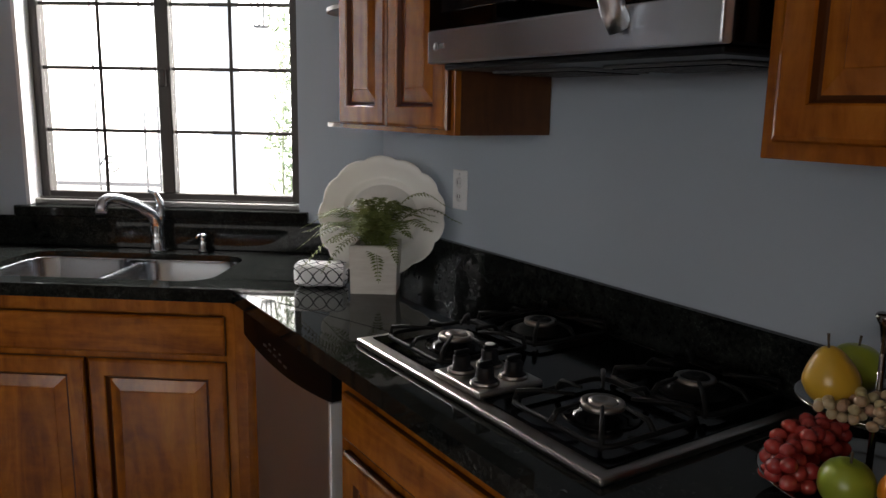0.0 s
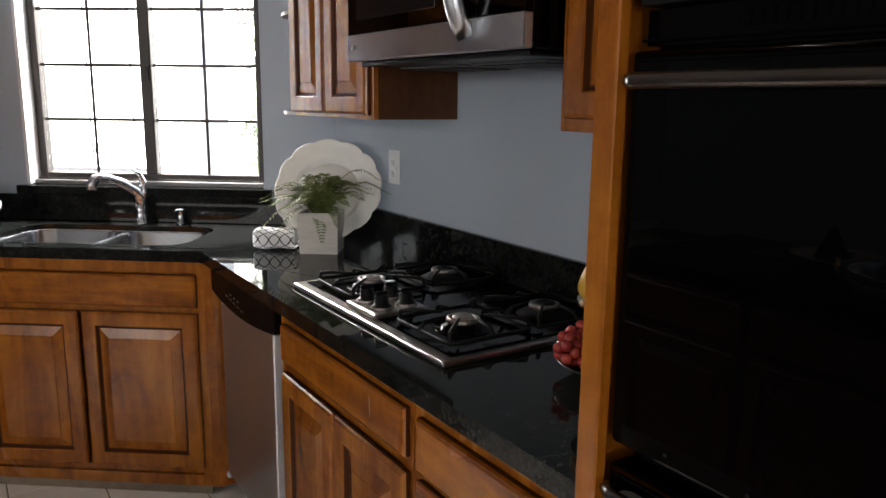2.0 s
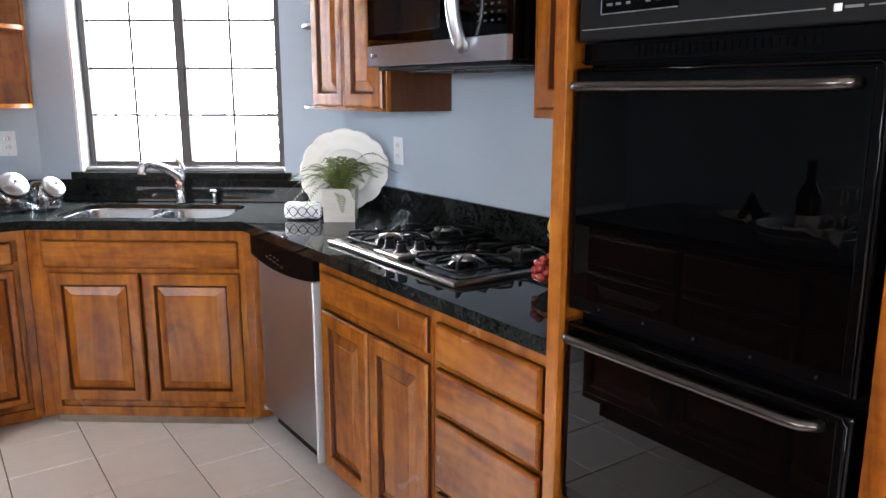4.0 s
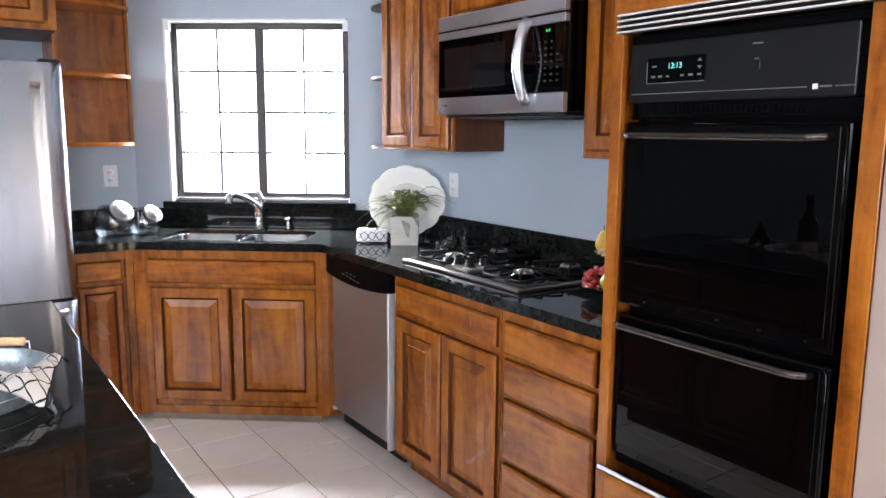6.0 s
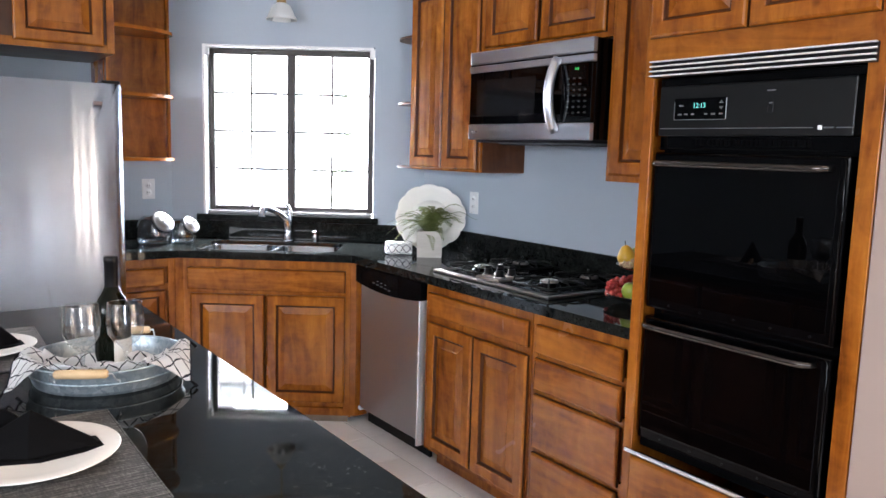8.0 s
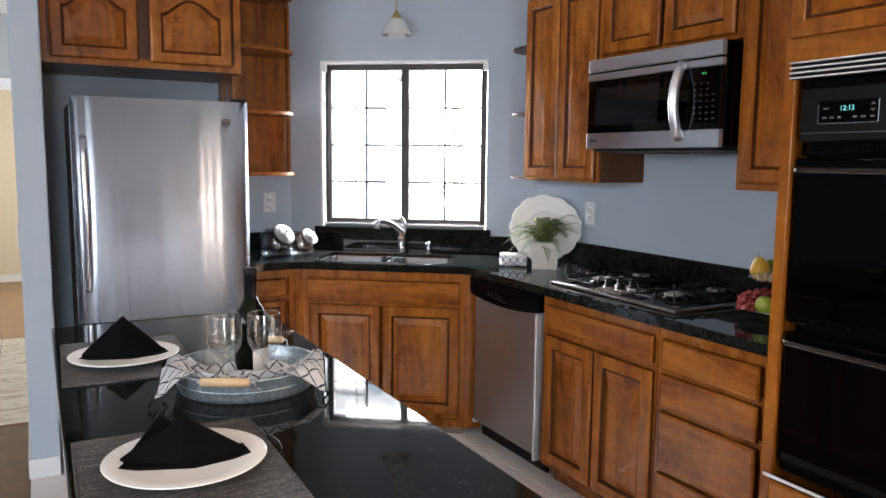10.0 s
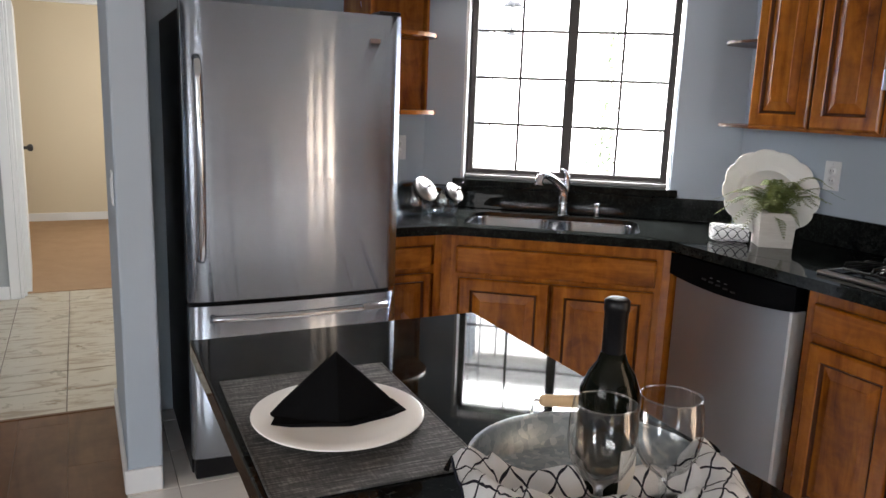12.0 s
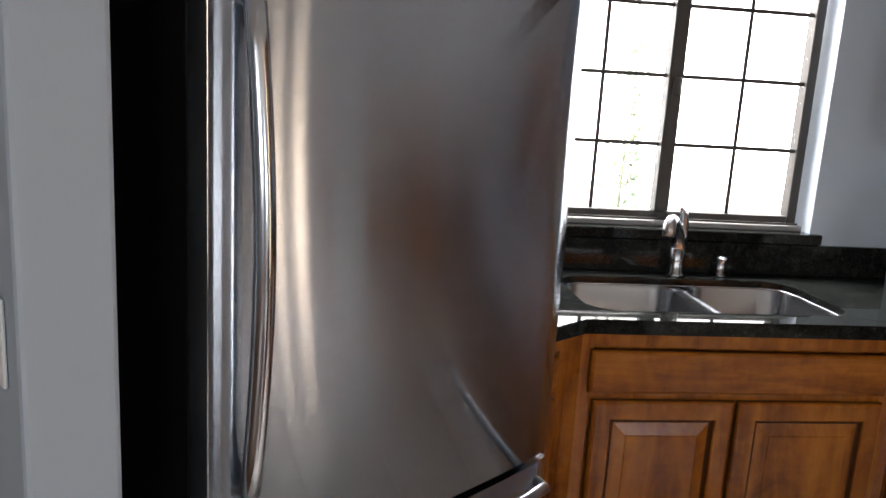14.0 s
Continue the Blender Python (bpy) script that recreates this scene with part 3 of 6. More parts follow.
cabinet(pose(UP, 1.372, 0, 0, 0, -90), 0.776, 1.895, 2.30, XW - UP - 0.004,
        [("door", 0.03, 0.372, 1.915, 2.25, 0.0), ("door", 0.394, 0.750, 1.915, 2.25, 0.0)],
        "short honey-stained maple wall cabinet above the microwave", "wall_cabinet")
cabinet(pose(UP, 0.594, 0, 0, 0, -90), 0.447, UPZ, 2.30, XW - UP - 0.004,
        [("door", 0.024, 0.415, UPZ + 0.024, 2.25, 0)],
        "honey-stained maple wall cabinet between microwave and oven", "wall_cabinet")

# ---- oven tower ----
TX = 0.270


def oven_tower():
    y0, y1 = 0.144, -0.557
    w = y0 - y1
    c = thing("oven_cabinet", pose(TX, y0, 0, 0, 0, -90), "tall honey-stained maple cabinet housing the double oven", "cabinet")
    deep = XW - TX - 0.01
    part("side_panel", boxed(0, 0.019, 0.019, deep, 0, 2.30), CAB_WOOD, c)
    part("side_panel", boxed(w - 0.019, w, 0.019, deep, 0, 2.30), CAB_WOOD, c)
    part("stile", boxed(0, 0.036, 0, 0.0185, 0.09, 2.30, 0.002), CAB_WOOD, c)
    part("stile", boxed(w - 0.046, w, 0, 0.0185, 0.09, 2.30, 0.002), CAB_WOOD, c)
    part("rail", boxed(0.034, w - 0.044, 0.0005, 0.018, 1.72, 1.82), CAB_WOOD_X, c)
    part("rail", boxed(0.034, w - 0.044, 0.0005, 0.018, 0.09, 0.16), CAB_WOOD_X, c)
    part("back_panel", boxed(0.02, w - 0.02, deep - 0.012, deep, 0.09, 2.30), CAB_WOOD, c)
    part("toe_kick", boxed(0.02, w - 0.02, 0.07, 0.085, 0, 0.09), CAB_WOOD, c)
    d = part("drawer_front", panel_door(w - 0.075, 0.343, 0.019, 0, 0.06, raised=False), CAB_WOOD_X, c)
    d.matrix_local = Matrix.Translation((0.042, -0.0205, 0.165))
    for a, b in ((0.022, 0.338), (0.346, w - 0.022)):
        d = part("door", panel_door(b - a, 0.46, 0.019, 0, 0.055), CAB_WOOD, c)
        d.matrix_local = Matrix.Translation((a, -0.0205, 1.80))


oven_tower()


def double_oven():
    y0, y1 = 0.106, -0.506
    w = y0 - y1
    o = thing("double_oven", pose(TX + 0.062, y0, 0, 0, 0, -90), "black glass built-in double wall oven with bar handles", "oven")
    part("body", boxed(0.002, w - 0.002, 0.0, 0.52, 0.530, 1.70, 0.003), BLACK_ENAMEL, o)
    # louvred trim along the top: thin bright fins before a black backing
    part("trim_backing", boxed(-0.002, w + 0.030, -0.078, -0.0635, 1.684, 1.732, 0.001), BLACK_PLASTIC, o)
    for k in range(4):
        zz = 1.686 + 0.0138 * k
        part("trim_louvre", boxed(-0.004, w + 0.032, -0.088, -0.076, zz, zz + 0.0040, 0.0012), BRIGHT_TRIM, o, "bright metal louvre")
    part("top_strip", boxed(0.002, w - 0.006, -0.034, 0.0, 1.660, 1.6835, 0.002), BLACK_ENAMEL, o)
    part("control_panel", boxed(0.008, w - 0.022, -0.042, 0.0, 1.514, 1.6595, 0.004, 2), OVEN_PANEL, o)
    part("panel_line", boxed(0.016, 0.488, -0.0432, -0.0415, 1.5345, 1.5362), STEEL, o)
    part("panel_line", boxed(0.548, w - 0.024, -0.0432, -0.0415, 1.5345, 1.5362), STEEL, o)
    part("badge", boxed(0.500, 0.512, -0.0436, -0.0415, 1.5300, 1.5410, 0.001), PLASTIC_WHITE, o)
    part("badge_bar", boxed(0.516, 0.541, -0.0434, -0.0415, 1.5335, 1.5372), STEEL, o)
    part("top_mark", boxed(0.356, 0.381, -0.0432, -0.0415, 1.6325, 1.6352), STEEL, o)
    part("latch_mark", boxed(0.361, 0.377, -0.0430, -0.0415, 1.577, 1.603, 0.001), BLACK_PLASTIC, o)
    part("latch_mark", boxed(0.364, 0.374, -0.0434, -0.0428, 1.599, 1.602), GREY_PLASTIC, o)
    dp = part("display", boxed(0.064, 0.238, -0.0445, -0.0415, 1.560, 1.622, 0.002), BLACK_GLOSS, o)
    part("display_rim", boxed(0.066, 0.236, -0.0455, -0.0444, 1.5595, 1.5612), STEEL, dp)
    part("display_rim", boxed(0.0645, 0.0660, -0.0455, -0.0444, 1.562, 1.612), STEEL, dp)
    for x, wide in ((0.078, 0.014), (0.100, 0.013), (0.124, 0.010), (0.168, 0.011), (0.190, 0.014), (0.216, 0.012)):
        part("button", boxed(x, x + wide, -0.0455, -0.0446, 1.5735, 1.5785, 0.0005), GREY_PLASTIC, dp)
    part("button", boxed(0.080, 0.096, -0.0455, -0.0446, 1.599, 1.603, 0.0005), GREY_PLASTIC, dp)
    for zz, sg in ((1.606, 1), (1.596, -1)):
        part("arrow_key", prism([(-0.007, 0), (0.007, 0), (0, 0.008 * sg)][::sg], 0, 0.0008), GREY_PLASTIC, dp).matrix_local = pose(0.222, -0.0447, zz, 90)
    clock = bpy.data.curves.new("clock", "FONT")
    clock.body, clock.size, clock.align_x, clock.extrude = "12:13", 0.0195, "CENTER", 0.0003
    tmp = bpy.data.objects.new("clock", clock)
    me = bpy.data.meshes.new_from_object(tmp)
    me.materials.append(glow("cyan_digits", (0.25, 0.95, 0.85), 0.022))
    ck = new("clock_digits", me)
    ck.parent, ck.matrix_local = dp, pose(0.150, -0.0452, 1.594, 90)
    part("vent", boxed(0.003, w - 0.003, -0.020, 0.0, 1.472, 1.512), BLACK_ENAMEL, o)
    for k in range(26):
        x = 0.13 + k * 0.0135
        part("vent_slot", boxed(x, x + 0.0085, -0.0225, -0.0195, 1.486, 1.504), BLACK_PANEL, o)
    part("vent_strip", boxed(0.003, w - 0.003, -0.030, -0.001, 1.476, 1.479, 0.001), BLACK_PANEL, o)
    for lo, hi, hz in ((0.985, 1.466, 1.432), (0.561, 0.958, 0.930)):
        d = part("oven_door", boxed(0.0, w - 0.022, -0.040, -0.001, lo, hi, 0.006, 2), BLACK_ENAMEL, o)
        part("glass", boxed(0.012, w - 0.045, -0.0425, -0.0395, lo + 0.03, hi - 0.012, 0.001), BLACK_GLOSS, d, "black mirror-like oven glass")
        part("edge_trim", tube([(w - 0.030, -0.042, lo + 0.004), (w - 0.030, -0.042, hi - 0.015), (w - 0.038, -0.042, hi - 0.005), (0.01, -0.042, hi - 0.005)], 0.0035, 8), BLACK_GLOSS, d)
        h = [(0.012, -0.042, hz), (0.016, -0.058, hz), (0.030, -0.066, hz)] + [(0.03 + (w - 0.14) * k / 6, -0.067, hz) for k in range(1, 7)] + [(w - 0.088, -0.065, hz + 0.001), (w - 0.072, -0.054, hz + 0.002), (w - 0.066, -0.042, hz + 0.002)]
        part("handle", tube(h, [0.0095] * len(h), 12), material("handle_metal", (0.075, 0.067, 0.064), 0.24, 0.9) if hz > 1 else bpy.data.materials["handle_metal"], d, "dark metal bar handle")
        for k in range(5):
            part("vent_screw", lathe([(0, 0), (0.003, 0), (0.003, 0.002), (0, 0.002)], 8), BLACK_PLASTIC, d).matrix_local = pose(0.09 + k * 0.11, -0.0425, lo + 0.018, 90)
    part("bottom_trim", boxed(-0.02, w + 0.026, -0.078, -0.063, 0.513, 0.526, 0.002), STEEL_BRIGHT, o, "bright metal strip")
    part("lower_vent", boxed(0.0, w, -0.026, 0.0, 0.530, 0.558, 0.002), BLACK_PANEL, o)


double_oven()


# ---- microwave ----
KEY_GREY = material("key_grey", (0.012, 0.012, 0.013), 0.45)


def microwave():
    w, h, d = 0.742, 0.382, 0.375
    z = 1.505
    o = thing("microwave", pose(0.527, 1.345, z, 0, 0, -90), "stainless steel over-the-range microwave with black glass door", "microwave")
    part("body", boxed(0.001, w - 0.001, 0.022, d, 0.0, h, 0.004), BLACK_ENAMEL, o)
    part("top_band", boxed(0, w, 0, 0.024, h - 0.055, h, 0.005, 2), STEEL, o, "brushed steel band")
    part("vent_line", boxed(0.0, w, 0.004, 0.022, h - 0.062, h - 0.055), BLACK_PLASTIC, o)
    part("upper_frame", boxed(0, w, 0.0, 0.024, h - 0.090, h - 0.0622, 0.003), STEEL, o)
    part("lower_band", boxed(0, w, 0.0, 0.024, 0.0, 0.066, 0.004, 2), STEEL, o, "brushed steel band")
    part("door_glass", boxed(0.002, 0.586, 0.002, 0.024, 0.0665, h - 0.0905, 0.002), BLACK_GLOSS, o)
    part("door_window", boxed(0.05, 0.43, 0.0008, 0.003, 0.10, h - 0.125, 0.001), material("mesh_window", (0.006, 0.006, 0.007), 0.08, spec=0.3), o)
    cp = part("control_panel", boxed(0.5885, w - 0.002, 0.002, 0.024, 0.0665, h - 0.0905, 0.002), BLACK_GLOSS, o)
    part("display", boxed(0.632, 0.70, 0.0005, 0.0022, h - 0.122, h - 0.103, 0.001), BLACK_GLOSS, cp)
    for k in range(2):
        part("display_digit", boxed(0.652 + 0.012 * k, 0.659 + 0.012 * k, -0.0002, 0.0006, h - 0.117, h - 0.109), glow("green_display", (0.05, 0.5, 0.10), 0.045) if k == 0 else bpy.data.materials["green_display"], cp)
    for r in range(7):
        for c in range(4 if r > 1 else 3):
            x = 0.612 + c * 0.030
            zz = h - 0.152 - r * 0.0215
            part("key", boxed(x, x + 0.013, 0.0006, 0.0022, zz, zz + 0.006, 0.0008), KEY_GREY, cp)
    hp = []
    for k in range(13):
        f = k / 12
        hp.append((0.562, -0.004 - 0.044 * math.sin(math.pi * f) ** 0.7, 0.030 + f * 0.285))
    part("handle", tube(hp, 0.0195, 12, flat=(0.50, 1.0)), SATIN_HANDLE, o, "curved satin steel handle")
    part("badge", lathe([(0, 0), (0.008, 0), (0.008, 0.0015), (0, 0.0015)], 16), material("badge_grey", (0.10, 0.10, 0.105), 0.4, 0.5), o).matrix_local = pose(0.035, -0.0005, 0.034, 90)
    part("badge_bar", boxed(0.047, 0.066, -0.0012, 0.001, 0.029, 0.039), bpy.data.materials["badge_grey"], o)
    part("underside", boxed(0.02, w - 0.02, 0.03, d - 0.02, -0.012, 0.0, 0.003), BLACK_PLASTIC, o)
    for a in (0.07, 0.40):
        g = part("grease_filter", boxed(a, a + 0.27, 0.12, 0.31, -0.018, -0.012, 0.002), GREY_PLASTIC, o)
        for k in range(8):
            part("filter_slat", boxed(a + 0.015, a + 0.255, 0.13 + k * 0.022, 0.141 + k * 0.022, -0.0205, -0.018), BLACK_PLASTIC, g)


microwave()


# ---- dishwasher ----
def dishwasher():
    w = 0.600
    o = thing("dishwasher", right_pose(1.992, 0, 0.346), "stainless steel dishwasher with a black control panel", "dishwasher")
    part("body", boxed(0.002, w - 0.002, 0.035, 0.53, 0.10, BASE_TOP - 0.002), BLACK_PLASTIC, o)
    part("kick_plate", boxed(0.01, w - 0.01, 0.055, 0.07, 0.0, 0.10), BLACK_PLASTIC, o)
    part("door_panel", boxed(0.012, w - 0.006, 0.0, 0.034, 0.085, 0.775, 0.005, 2), STEEL_DOOR, o, "brushed steel door")
    # Pale strip added to paint the daylight on the door's right edge.
    part("edge_trim", boxed(w - 0.014, w - 0.001, -0.030, 0.036, 0.075, 0.765, 0.003, 2), material("lit_edge_pale", (0.80, 0.81, 0.83), 0.38, 0.6), o, "pale strip added for the door's lit edge")
    part("foot_cap", boxed(0.0, 0.022, -0.004, 0.03, 0.072, 0.092, 0.003), PLASTIC_WHITE, o, "white plastic corner cap")
    # black panel with a bowed lower edge
    bm = bmesh.new()
    n = 16
    front, back = [], []
    for i in range(n + 1):
        f = i / n
        lo = 0.768 - 0.022 * math.sin(math.pi * f) ** 0.8
        for yy, rows in ((-0.026 - 0.006 * math.sin(math.pi * f), front), (0.03, back)):
            rows.append((bm.verts.new((f * w, yy, lo)), bm.verts.new((f * w, yy, 0.852))))
    for i in range(n):
        bm.faces.new((front[i][0], front[i + 1][0], front[i + 1][1], front[i][1]))
        bm.faces.new((back[i][1], back[i + 1][1], back[i + 1][0], back[i][0]))
        bm.faces.new((front[i][1], front[i + 1][1], back[i + 1][1], back[i][1]))
        bm.faces.new((front[i + 1][0], front[i][0], back[i][0], back[i + 1][0]))
    bm.faces.new((front[0][0], front[0][1], back[0][1], back[0][0]))
    bm.faces.new((front[n][1], front[n][0], back[n][0], back[n][1]))
    bmesh.ops.recalc_face_normals(bm, faces=bm.faces)
    cp = part("control_panel", bm, BLACK_PANEL, o, "black control panel")
    for k in range(5):
        part("button", boxed(0.18 + 0.036 * k, 0.205 + 0.036 * k, -0.0330, -0.020, 0.784 - 0.004 * k, 0.791 - 0.004 * k, 0.001), KEY_GREY, cp)
        if k in (1, 2, 3):
            part("button_mark", boxed(0.186 + 0.036 * k, 0.199 + 0.036 * k, -0.0328, -0.020, 0.801 - 0.003 * k, 0.804 - 0.003 * k), GREY_PLASTIC, cp)


dishwasher()


# ---- cooktop ----
def cooktop():
    w, d = 0.750, 0.515
    o = thing("gas_cooktop", pose(0.366, 1.366, COUNTER, 0, 0, -90), "black and stainless gas cooktop set in the granite", "cooktop")
    part("tray", boxed(0, w, 0, d, 0.0, 0.013, 0.005, 2), STEEL_COOKTOP, o, "stainless steel rim")
    part("surface", boxed(0.022, w - 0.018, 0.030, d - 0.014, 0.0125, 0.0155, 0.002), BLACK_ENAMEL, o)
    cp = part("control_plate", boxed(0.285, 0.435, 0.020, 0.165, 0.013, 0.026, 0.005, 2), STEEL_COOKTOP, o, "raised steel control plate")
    for i, (x, y) in enumerate(((0.322, 0.060), (0.396, 0.060), (0.322, 0.125), (0.396, 0.125))):
        k = part("knob", lathe([(0, 0), (0.023, 0), (0.024, 0.006), (0.020, 0.010), (0.017, 0.011), (0.016, 0.030), (0.013, 0.033), (0, 0.033)], 20), BLACK_PLASTIC, cp)
        k.matrix_local = Matrix.Translation((x, y, 0.026))
        part("skirt", lathe([(0.0245, 0.0), (0.0265, 0.0), (0.0265, 0.005), (0.0245, 0.007)], 20), STEEL_COOKTOP, k)
        part("grip", boxed(-0.004, 0.004, -0.016, 0.016, 0.032, 0.042, 0.002), BLACK_PLASTIC, k)
        if i == 2:
            part("sticker", lathe([(0, 0.0425), (0.010, 0.0425), (0.010, 0.0432), (0, 0.0434)], 14), PLASTIC_WHITE, k, "pale blue-white sticker")
    for side, x0 in ((0, 0.035), (1, 0.465)):
        x1 = x0 + 0.255
        for fy in (0.155, 0.385):
            cx = (x0 + x1) / 2
            b = part("burner", lathe([(0.0, 0.0), (0.066, 0.0), (0.062, 0.003), (0.052, 0.0015), (0.048, 0.010), (0.038, 0.013), (0.036, 0.022), (0.022, 0.024), (0, 0.024)], 24), CAST_IRON if fy > 0.2 else BLACK_ENAMEL, o)
            b.matrix_local = Matrix.Translation((cx, fy, 0.0155))
            part("burner_ring", lathe([(0.030, 0.015), (0.037, 0.016), (0.038, 0.021), (0.036, 0.026), (0.028, 0.027), (0.026, 0.022)], 24), BURNT, b, "heat-bronzed burner ring")
            part("burner_cap", lathe([(0, 0.027), (0.006, 0.027), (0.010, 0.030), (0.018, 0.030), (0.024, 0.027), (0.024, 0.023), (0, 0.023)], 20), STEEL_COOKTOP if fy < 0.2 else CAST_IRON, b)
            g = part("grate", bmesh.new(), CAST_IRON, o, "black cast iron pan support")
            bm = bmesh.new()
            r = 0.112
            q = rounded_rect(-r, r, -r + 0.003, r - 0.003, 0.03, 4)
            ring = [(x, y, 0.012) for x, y in q]
            tube(ring + ring[:2], 0.0050, 6, bm, False)
            for a in (45, 135, 225, 315):
                ca, sa = math.cos(radians(a)), math.sin(radians(a))
                tube([(ca * 0.145, sa * 0.145, 0.006), (ca * 0.140, sa * 0.140, 0.030), (ca * 0.11, sa * 0.11, 0.034), (ca * 0.045, sa * 0.045, 0.034)], [0.005, 0.005, 0.0045, 0.003], 6, bm)
            for a in (0, 90, 180, 270):
                ca, sa = math.cos(radians(a)), math.sin(radians(a))
                tube([(ca * r, sa * r, 0.012), (ca * 0.098, sa * 0.098, 0.029), (ca * 0.05, sa * 0.05, 0.033)], [0.006, 0.005, 0.003], 6, bm)
            bm.to_mesh(g.data)
            bm.free()
            g.matrix_local = Matrix.Translation((cx, fy, 0.0155))


cooktop()


# ---- fridge ----
FX0, FX1, FY = -1.495, -0.720, 2.352


def bowed_panel(x0, x1, z0, z1, thick, bow, n=18, edge=0.012):
    """A door panel bowed outwards across its width, front towards -y."""
    bm = bmesh.new()
    rows = []
    for i in range(n + 1):
        f = i / n
        x = x0 + f * (x1 - x0)
        e = min(f, 1 - f) * (x1 - x0)
        y = bow * (1 - 4 * f * (1 - f)) + (edge * 0.6 * (1 - e / edge) ** 2 if e < edge else 0)
        rows.append([bm.verts.new((x, y, z)) for z in (z0, z1)] + [bm.verts.new((x, thick, z)) for z in (z1, z0)])
    for a, b in zip(rows, rows[1:]):
        for k in range(4):
            f = bm.faces.new((a[k], b[k], b[(k + 1) % 4], a[(k + 1) % 4]))
            f.smooth = k == 0
    bm.faces.new(rows[0][::-1])
    bm.faces.new(rows[-1])
    bmesh.ops.recalc_face_normals(bm, faces=bm.faces)
    return bm


def fridge():
    w = FX1 - FX0
    o = thing("fridge", pose(FX0, FY, 0), "stainless steel bottom-freezer fridge with black sides", "fridge")
    part("body", boxed(0.003, w - 0.003, 0.085, 0.73, 0.02, 1.695, 0.006, 2), BLACK_PLASTIC, o, "black textured cabinet")
    part("gasket", boxed(0.008, w - 0.008, 0.072, 0.086, 0.10, 1.69), BLACK_PLASTIC, o)
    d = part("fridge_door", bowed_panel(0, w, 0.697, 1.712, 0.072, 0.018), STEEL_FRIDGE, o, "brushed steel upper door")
    part("door_edge", boxed(-0.0015, 0.0, 0.016, 0.07, 0.70, 1.71), STEEL_BRIGHT, d)
    hp = [(0.046, 0.012, 0.850)] + [(0.046, -0.018 - 0.030 * math.sin(math.pi * k / 12), 0.862 + 0.655 * k / 12) for k in range(13)] + [(0.046, 0.012, 1.53)]
    part("handle", tube(hp, 0.0165, 14, flat=(0.9, 0.9)), STEEL_BRIGHT, d, "long bowed steel bar handle")
    part("badge", boxed(w - 0.125, w - 0.085, 0.004, 0.012, 1.612, 1.630, 0.002), material("badge_red_grey", (0.16, 0.12, 0.115), 0.4, 0.5), d)
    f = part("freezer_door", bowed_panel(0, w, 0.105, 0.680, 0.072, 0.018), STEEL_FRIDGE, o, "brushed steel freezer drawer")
    hp = [(0.078, 0.010, 0.640)] + [(0.084 + (w - 0.134) * k / 12, -0.018 - 0.022 * math.sin(math.pi * k / 12), 0.640) for k in range(13)] + [(w - 0.044, 0.010, 0.640)]
    part("handle", tube(hp, 0.0135, 12, flat=(0.8, 1.0)), NICKEL, f, "wide bowed steel bar handle")
    part("base_grille", boxed(0.01, w - 0.01, 0.03, 0.09, 0.02, 0.095, 0.004), BLACK_PLASTIC, o)
    part("hinge_cover", boxed(w - 0.085, w - 0.004, 0.015, 0.11, 1.7125, 1.728, 0.005, 2), BLACK_PLASTIC, o)
    for x in (0.06, w - 0.06):
        for y in (0.12, 0.68):
            part("foot", lathe([(0, 0), (0.018, 0), (0.018, 0.02), (0, 0.02)], 12), BLACK_PLASTIC, o).matrix_local = Matrix.Translation((x, y, 0))


fridge()

# the cabinet above the fridge
cabinet(pose(-1.600, 2.56, 0), 0.90, 1.868, 2.30, YB - 2.56 - 0.004,
        [("door", 0.045, 0.418, 1.895, 2.25, 0.075), ("door", 0.470, 0.850, 1.895, 2.25, 0.075)],
        "honey-stained maple wall cabinet above the fridge with arched doors", "wall_cabinet")


def corner_shelf(m, width, deep, end_deep, levels, label, flip=False, back=True):
    """Open end shelves with rounded boards."""
    c = thing("open_shelf", m, label, "shelf")
    if back:
        part("back_panel", boxed(0, width, -0.014, -0.002, levels[0], levels[-1]), CAB_WOOD, c)
        part("side_panel", boxed(0.0, 0.018, -deep, -0.0145, levels[0], levels[-1]), CAB_WOOD, c)
        part("end_strip", boxed(width - 0.016, width, -0.055, -0.0145, levels[0], levels[-1], 0.003), CAB_WOOD, c)
    for z in levels:
        pts = [(0.0185 if back else 0.0, -0.0147)]
        n = 12
        for i in range(n + 1):
            a = math.pi / 2 * i / n
            x = (width - 0.0165) * math.sin(a) if i else (0.0185 if back else 0.0)
            pts.append((max(x, pts[0][0]), -0.0147 - end_deep - (deep - end_deep - 0.015) * math.cos(a)))
        pts.append((width - 0.0165, -0.0147))
        bm = prism(pts[::-1], z, z + 0.018)
        part("shelf_board", bm, CAB_WOOD_X, c)
    return c


corner_shelf(pose(-0.698, YB - 0.002, 0), 0.405, 0.36, 0.14, (1.352, 1.69, 2.03, 2.33), "honey-stained open corner shelves beside the window")
end_shelf = thing("open_shelf", Matrix(), "small rounded end shelves on the wall cabinet", "shelf")
for z in (1.352, 1.69, 2.03):
    pts = [(XW - 0.003, 1.9545), (UP + 0.012, 1.9545)]
    for i in range(1, 11):
        a = math.pi / 2 * i / 10
        pts.append((XW - 0.003 - (XW - UP - 0.012) * max(0.0, math.cos(a)) ** 0.6, 1.9545 + 0.268 * math.sin(a) ** 0.6))
    # Boards are toned down with the same darkened wood.
    part("shelf_board", prism(pts[::-1], z, z + 0.012), SHADED_WOOD, end_shelf)


